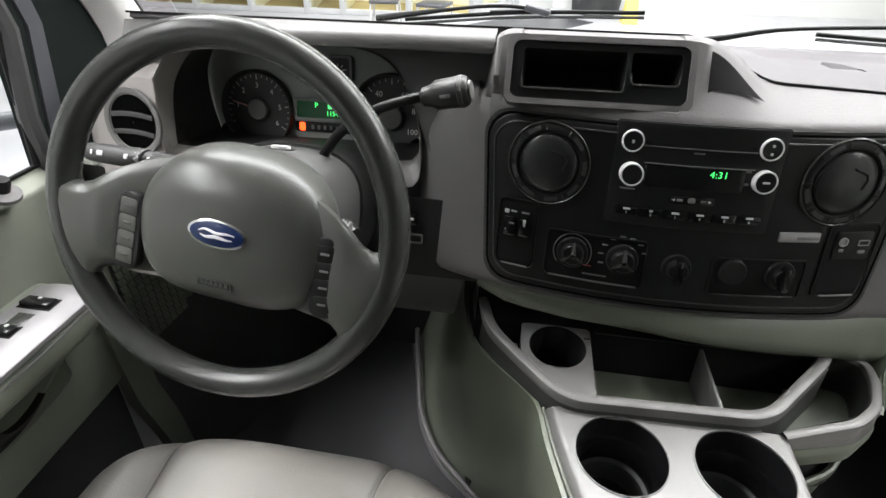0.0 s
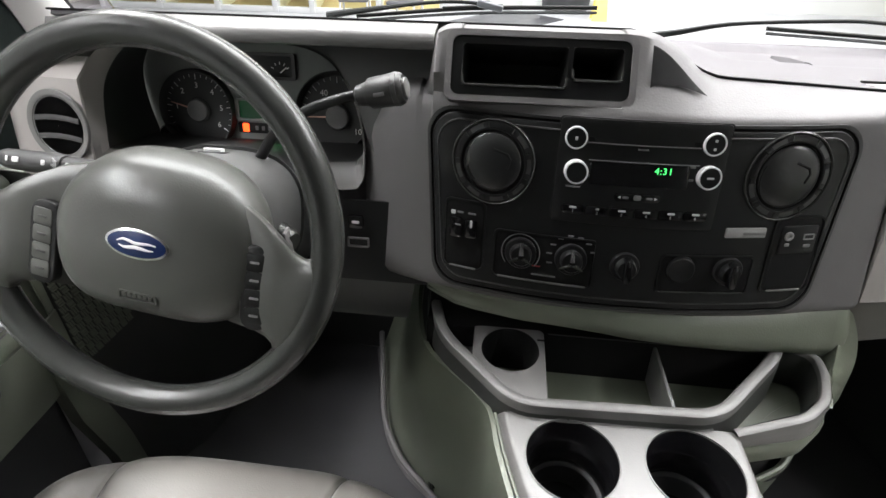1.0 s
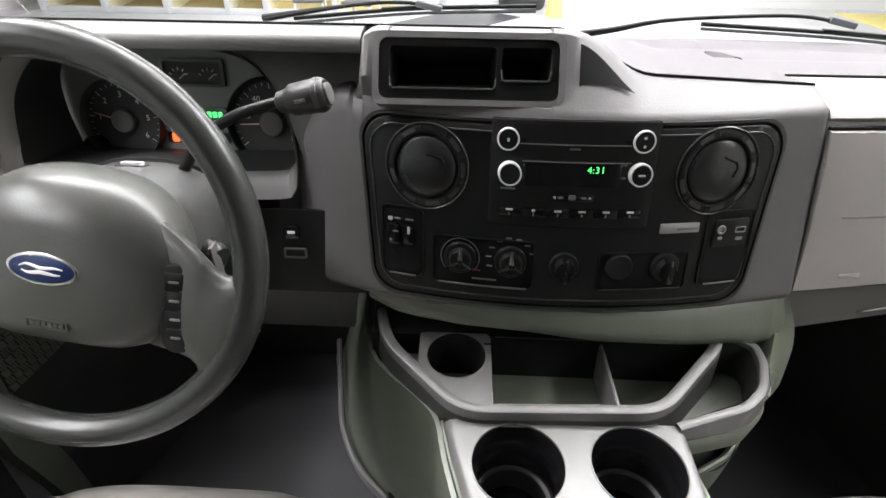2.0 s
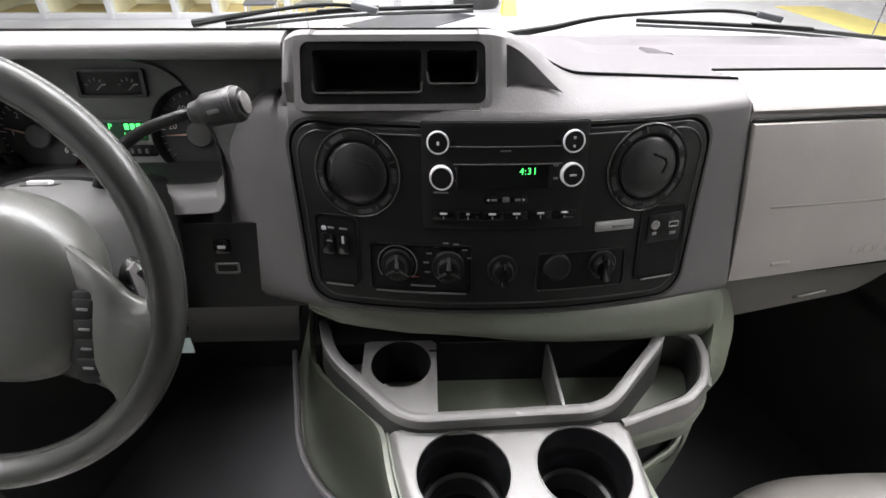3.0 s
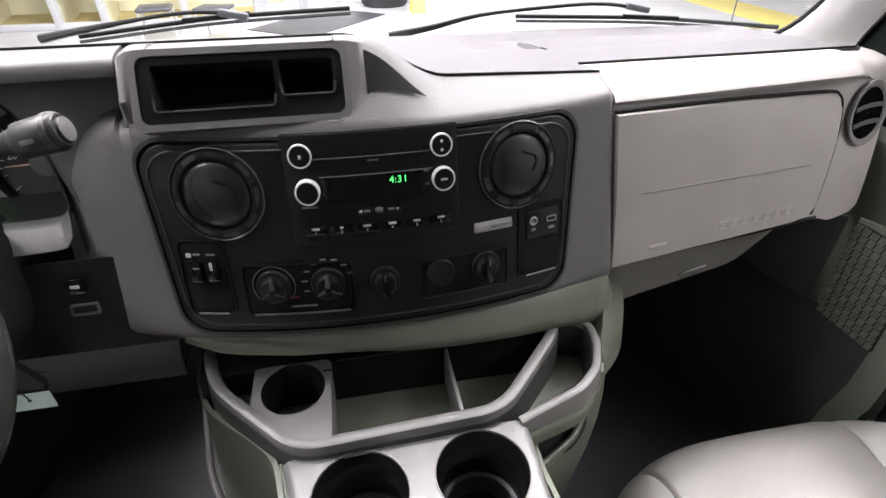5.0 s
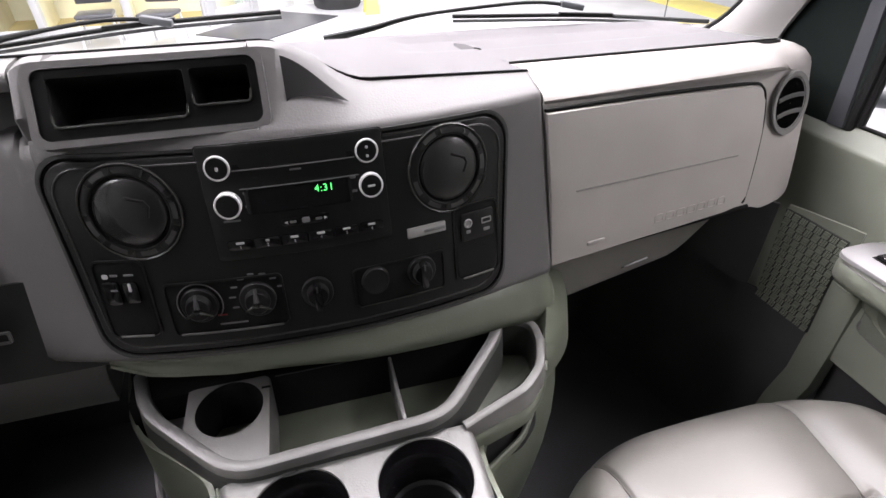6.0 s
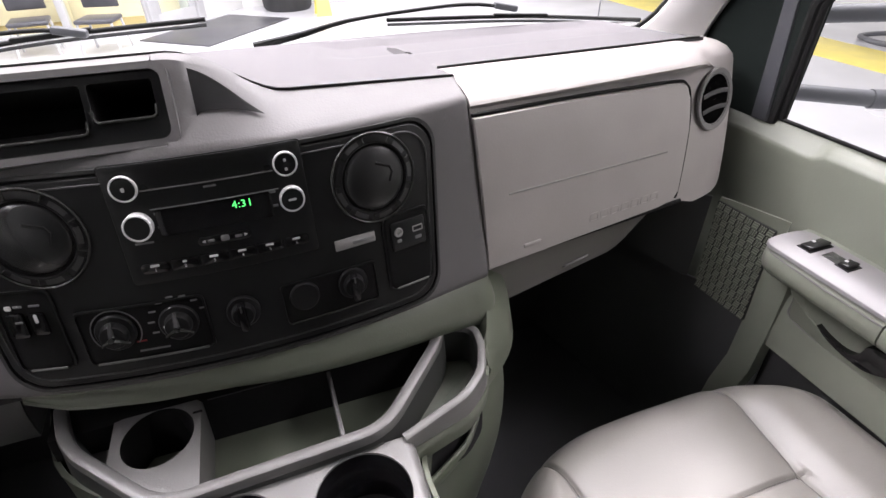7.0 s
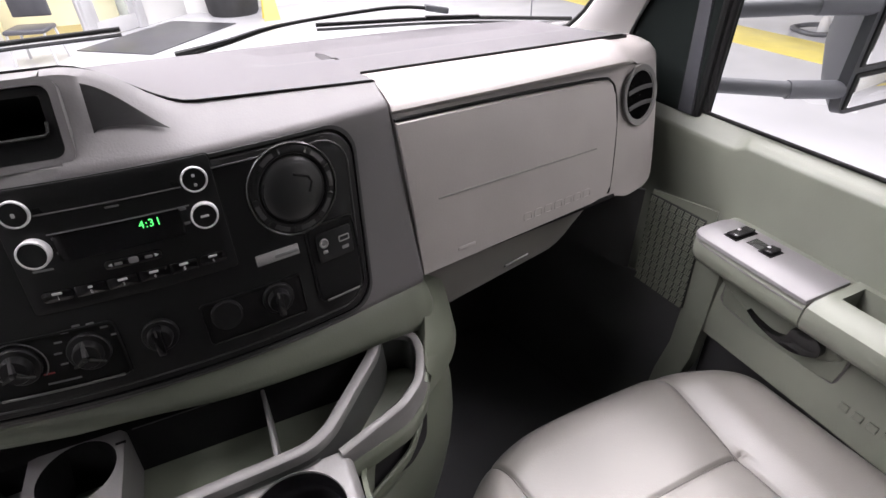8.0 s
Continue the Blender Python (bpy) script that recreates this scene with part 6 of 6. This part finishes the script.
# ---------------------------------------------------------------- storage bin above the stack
# Darker copy of the dash grey, with shade put into the bin surround.
M_BINRIM = material("shaded_bin_grey", (0.085, 0.083, 0.082), 0.42, vary=0.06, grain=420, bump=0.25)
binn = thing("storage_bin", (-0.12, 0.61, 0.84), "black framed double storage bin in the dash top", "storage bin")
BT = Vector((0, 0.6, 1.0)).normalized()
BINM = basis((-0.122, 0.6055, 0.8427), (1, 0, 0), BT)
bo = rounded(0.200, 0.066, 0.010, 5)
part("bezel_rim", frame_ring(scaled(bo, 0.0075), scaled(bo, 0.0005), -0.008, 0.0056, BINM), M_BINRIM, binn, "rounded surround, grey darkened for shade")


def two_holes():
    bm = bmesh.new()
    xs_ = [-0.1005, -0.088, 0.031, 0.0365, 0.092, 0.1005]
    zs_ = [-0.0335, -0.0215, -0.012, 0.0245, 0.0335]
    g = [[bm.verts.new((x, z, 0.0040)) for x in xs_] for z in zs_]
    for j in range(4):
        for i in range(5):
            if (i == 1 and j in (1, 2)) or (i == 3 and j == 2):
                continue
            bm.faces.new((g[j][i], g[j][i + 1], g[j + 1][i + 1], g[j + 1][i]))
    bmesh.ops.solidify(bm, geom=bm.faces[:], thickness=-0.006)
    return bm


part("bezel", place(two_holes(), BINM), M_BLACK, binn, "black bezel with two openings")
for x0, x1, z0, z1 in ((-0.088, 0.031, -0.0215, 0.0245), (0.0365, 0.092, -0.012, 0.0245)):
    o = at((x0 + x1) / 2, (z0 + z1) / 2, rounded(x1 - x0, z1 - z0, 0.004, 4))
    loops = [[Vector((x, y, d)) for x, y in scaled(o, e)] for e, d in ((0.0, 0.0040), (-0.002, -0.02), (-0.004, -0.06))]
    part("pocket", place(loft(loops, caps=False), BINM), M_DEEP, binn, "black pocket lining")
    part("pocket_back", slab(scaled(o, 0.0), -0.060, -0.058, 0.0005, BINM), M_DEEP, binn)
    part("pocket_lip", tube([BINM @ Vector((x, z, 0.0047)) for x, z in [(x0, z0 + 0.012), (x0 + 0.001, z0 + 0.003), (x0 + 0.004, z0), (x1 - 0.004, z0), (x1 - 0.001, z0 + 0.003), (x1, z0 + 0.012)]], 0.0014, 6), M_WHEEL, binn, "shiny dark grey lower lip")
# dark sheet laid on the bin's flank, painting the shade of a recess


def flank(x, k):
    """A point on the flank beside the bin: k runs from the panel's edge up to the pad."""
    p0, s1, g = Vector((x, panel_y(x, 0.805) + 0.007, 0.8075)), seam(x), hump(x)
    high = [Vector((x, 0.590, 0.8095)), Vector((x, 0.606, 0.835)), Vector((x, 0.631, 0.878)), Vector((x, 0.642, 0.8815)), s1]
    i = min(3, int(k))
    a = p0.lerp(s1, i / 4).lerp(high[i], g)
    b = p0.lerp(s1, (i + 1) / 4).lerp(high[i + 1], g)
    return a.lerp(b, k - i)


rows = []
for x in spaced(0.002, 0.066, 14):
    f = (x - 0.002) / 0.064
    rows.append([flank(x, lerp(lerp(0.75, 1.2, math.sqrt(f)), lerp(1.85, 1.22, f * f), t)) + Vector((0.0006, -0.0016, 0.0010)) for t in spaced(0, 1, 6)])
part("flank_shade", sheet(rows, 0.0), M_DEEP, dash, "dark triangle that paints the shade of a recess")

# ---------------------------------------------------------------- instrument cluster
cluster = thing("instrument_cluster", (-0.52, 0.75, 0.73), "dark instrument cluster with two round gauges and lit displays", "instrument cluster")


def on_cluster(v):
    return Vector((v.x, 0.757 + 0.2 * (v.y - 0.73) - v.z * 0.98, v.y + v.z * 0.2))


part("cluster_plate", slab(at(-0.524, 0.752, rounded(0.41, 0.185, 0.04, 6)), -0.006, 0.0, 0.001, fit=on_cluster), M_GAUGE, cluster, "grey gauge plate")
# housing: a wide moulded bezel round the mouth, dark walls behind it
OP = [(-0.735, 0.676), (-0.748, 0.74), (-0.742, 0.79), (-0.70, 0.835), (-0.63, 0.845), (-0.50, 0.846), (-0.43, 0.843), (-0.385, 0.826), (-0.353, 0.785), (-0.339, 0.74), (-0.336, 0.70), (-0.341, 0.684), (-0.358, 0.677), (-0.45, 0.675), (-0.64, 0.673)]
opn = [(p.x, p.y) for p in spline([(a, b, 0) for a, b in OP + OP[:1]], 90)][:-1]


def mouth_y(z):
    return 0.594 + 0.45 * (z - 0.675)


def inward(x, z, k):
    """A point of the mouth's outline moved inwards, most on the outer side and at the bottom."""
    return (x + k * (0.020 * ease((-0.60 - x) / 0.14) - 0.007 * ease((x + 0.45) / 0.10)), z + k * (0.024 * ease((0.73 - z) / 0.05) - 0.003 * ease((z - 0.80) / 0.04)))


loops = []
for k, dy in ((0.0, 0.0), (0.06, -0.003), (0.14, -0.002), (0.55, 0.008), (0.95, 0.018), (1.05, 0.032)):
    loops.append([Vector((inward(x, z, k)[0], mouth_y(z) + dy, inward(x, z, k)[1])) for x, z in opn])
deep = []
for k, f in ((1.05, 0.0), (1.12, 0.5), (1.2, 1.0)):
    deep.append([Vector((inward(x, z, k)[0], lerp(mouth_y(z) + 0.032, 0.752 + 0.2 * (z - 0.73), f), inward(x, z, lerp(1.05, 0.2, f))[1])) for x, z in opn])
part("housing", sheet([l + l[:1] for l in deep], 0.002), M_DRIVER, cluster, "black gauge housing")
# One bezel in three tones: light and shade put into its colour.
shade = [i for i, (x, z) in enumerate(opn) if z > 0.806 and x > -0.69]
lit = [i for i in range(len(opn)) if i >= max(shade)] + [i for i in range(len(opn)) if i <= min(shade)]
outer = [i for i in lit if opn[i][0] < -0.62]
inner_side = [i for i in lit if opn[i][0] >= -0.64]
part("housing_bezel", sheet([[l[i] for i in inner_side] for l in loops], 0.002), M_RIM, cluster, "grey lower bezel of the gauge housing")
part("housing_bezel", sheet([[l[i] for i in [j for j in outer if j >= max(shade)] + [j for j in outer if j < max(shade)]] for l in loops], 0.002), M_TRIM, cluster, "outer bezel of the gauge housing, coloured lighter as if lit")
part("housing_brow", sheet([[l[i] for i in range(min(shade), max(shade) + 1)] for l in loops], 0.002), M_DRIVER, cluster, "upper edge of the gauge housing, coloured dark for shade")
lens_edge = [Vector((x, mouth_y(z) + 0.004, z - 0.002)) for x, z in opn if z > 0.74 and x > -0.69]
part("lens_edge", tube(lens_edge, 0.0009, 6), M_VENT, cluster, "fine edge of the clear lens")


def gauge(x, z, r, labels, needle, name):
    g = part(name, lathe([(r, 0.0), (r, 0.012), (r * 0.97, 0.0145), (r * 0.93, 0.012), (r * 0.90, 0.001), (0.0005, 0.0008)], 56, Matrix.Translation((x, z, 0)), fit=on_cluster), M_DIAL, cluster, "round dark grey gauge")
    n = 25
    for i in range(n):
        a = radians(lerp(215, -35, i / (n - 1)))
        r1 = r * (0.74 if i % 4 == 0 else 0.80)
        part("tick", tube([on_cluster(Vector((x + q * math.cos(a), z + q * math.sin(a), 0.0022))) for q in (r1, r * 0.87)], 0.0006 if i % 4 == 0 else 0.0004, 4), M_WHITEPRINT, g)
    for txt, a in labels:
        lettering(txt, r * 0.19, Matrix.Translation((x + r * 0.60 * math.cos(radians(a)), z + r * 0.60 * math.sin(radians(a)), 0.0022)), M_WHITEPRINT, g, 0.0002, "gauge_number", on_cluster)
    part("hub_cap", lathe([(r * 0.28, 0.001), (r * 0.28, 0.008), (r * 0.25, 0.010), (0.0005, 0.0105)], 32, Matrix.Translation((x, z, 0)), fit=on_cluster), M_RIM, g, "grey needle cap")
    c, s = math.cos(radians(needle)), math.sin(radians(needle))
    part("needle", tube([on_cluster(Vector((x + q * c, z + q * s, 0.007))) for q in (0.004, r * 0.72)], [0.0018, 0.0007], 5), M_NEEDLE, g, "needle")
    return g


M_NEEDLE = material("pale_orange_needle", (0.75, 0.45, 0.36), 0.4, bump=0)
gauge(-0.641, 0.717, 0.062, [(str(i), 215 - 250 * i / 6) for i in range(1, 7)], 165, "rev_counter")
gauge(-0.413, 0.718, 0.067, [("20", 165), ("40", 122), ("60", 58), ("80", 15), ("100", -33)], 182, "speedometer")
for x, z in ((-0.690, 0.675), (-0.365, 0.672)):
    part("small_gauge", lathe([(0.020, 0.0), (0.020, 0.010), (0.018, 0.011), (0.017, 0.001), (0.0005, 0.001)], 28, Matrix.Translation((x, z, 0.003)), fit=on_cluster), M_BLACK, cluster, "small round gauge")
top = part("fuel_display", frame_ring(at(-0.523, 0.787, rounded(0.094, 0.038, 0.004, 4)), at(-0.523, 0.787, rounded(0.084, 0.030, 0.003, 4)), 0.0, 0.007, fit=on_cluster), M_BEZEL, cluster, "charcoal framed twin gauge")
part("display_floor", slab(at(-0.523, 0.787, rounded(0.088, 0.034, 0.003, 4)), 0.0, 0.002, 0.0003, fit=on_cluster), M_DIAL, top)
for cx in (-0.545, -0.501):
    for a in spaced(30, 150, 4):
        part("tick", tube([on_cluster(Vector((cx + q * math.cos(radians(a)), 0.778 + q * math.sin(radians(a)), 0.0028))) for q in (0.012, 0.016)], 0.0008, 4), M_WHITEPRINT, top)
    part("needle", tube([on_cluster(Vector((cx, 0.778, 0.0028))), on_cluster(Vector((cx + 0.010, 0.786, 0.0028)))], 0.0008, 4), M_WHITEPRINT, top)
lcd = part("lcd_frame", frame_ring(at(-0.530, 0.722, rounded(0.098, 0.034, 0.004, 4)), at(-0.530, 0.722, rounded(0.086, 0.026, 0.003, 4)), 0.0, 0.006, fit=on_cluster), M_GAUGE, cluster, "grey display frame")
part("lcd", slab(at(-0.530, 0.722, rounded(0.090, 0.030, 0.003, 4)), 0.0, 0.002, 0.0003, fit=on_cluster), glowing("dim_green_backlight", (0.04, 0.30, 0.10), 0.06), lcd, "dim green display")
lettering("P", 0.0115, Matrix.Translation((-0.540, 0.7285, 0.0024)), M_GREEN, lcd, 0.0002, "display_sign", on_cluster)
for i in range(4):
    part("display_bar", slab(at(-0.517 + i * 0.0085, 0.7285, rounded(0.0065, 0.0085, 0.001, 2)), 0.0018, 0.0026, 0.0002, fit=on_cluster), M_GREEN, lcd)
lettering("115434", 0.0105, Matrix.Translation((-0.508, 0.7165, 0.0024)), M_GREEN, lcd, 0.0002, "odometer", on_cluster)
strip = part("gear_strip", slab(at(-0.530, 0.694, rounded(0.098, 0.016, 0.003, 3)), 0.0, 0.002, 0.0005, fit=on_cluster), M_BLACK, cluster, "black gear indicator strip")
part("warning_lamp", slab(at(-0.566, 0.694, rounded(0.010, 0.013, 0.002, 2)), 0.0018, 0.003, 0.0004, fit=on_cluster), M_RED, strip, "lit red warning lamp")
for i in range(6):
    part("gear_mark", slab(at(-0.548 + i * 0.0105, 0.694, rounded(0.005, 0.007, 0.001, 2)), 0.0018, 0.0026, 0.0002, fit=on_cluster), M_DIM, strip)

# driver-side sockets and end vents
plug = part("knee_switch", slab(rounded(0.020, 0.018, 0.003, 3), 0, 0.004, 0.001, basis((-0.345, 0.5755, 0.640), (1, 0, 0), (0, 0.22, 1))), M_GLOSS, dash, "black dimmer switch")
part("knee_switch_mark", slab(rounded(0.010, 0.004, 0.001, 2), 0.0035, 0.0048, 0.0003, basis((-0.345, 0.5755, 0.640), (1, 0, 0), (0, 0.22, 1))), M_PRINT, plug)
part("socket_frame", frame_ring(rounded(0.030, 0.014, 0.002, 3), rounded(0.026, 0.010, 0.002, 3), 0, 0.004, basis((-0.342, 0.568, 0.612), (1, 0, 0), (0, 0.22, 1))), M_POD, dash, "grey socket frame")


def end_vent(x, z, y, slope):
    """A round louvred vent at the end of the dash."""
    v = thing("end_vent", (x, y, z), "round charcoal vent with two louvres at the dash end", "air vent", group="end vents")
    m = basis((x, y, z), (1, slope, 0), (0, 0.22, 1))
    part("ring", lathe([(0.0492, -0.003), (0.0490, 0.0004), (0.0482, 0.0010), (0.0440, 0.0008), (0.0405, -0.0003), (0.0385, -0.0016)], 48, m, caps=False), M_RIM, v, "grey vent ring")
    # Shallow disc, coloured black for the unlit depth behind the louvres.
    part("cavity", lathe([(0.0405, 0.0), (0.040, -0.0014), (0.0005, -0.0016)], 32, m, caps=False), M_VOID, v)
    for k in (-0.013, 0.012):
        w = math.sqrt(0.0375 ** 2 - k * k)
        part("louvre", loft([[m @ Vector((sx * w, k + b - 0.003 * sx * sx, d)) for b, d in ((0.0035, -0.0004), (0.0, 0.0008), (-0.0035, 0.0002), (0.001, -0.0014))] for sx in (-1, -0.5, 0, 0.5, 1)]), M_VENT, v, "charcoal louvre")
    return v


end_vent(0.757, 0.729, passenger_y(0.757, 0.729) + 0.001, 0.29)
end_vent(-0.757, 0.741, driver_y(-0.757, 0.741) - 0.004, -0.12)
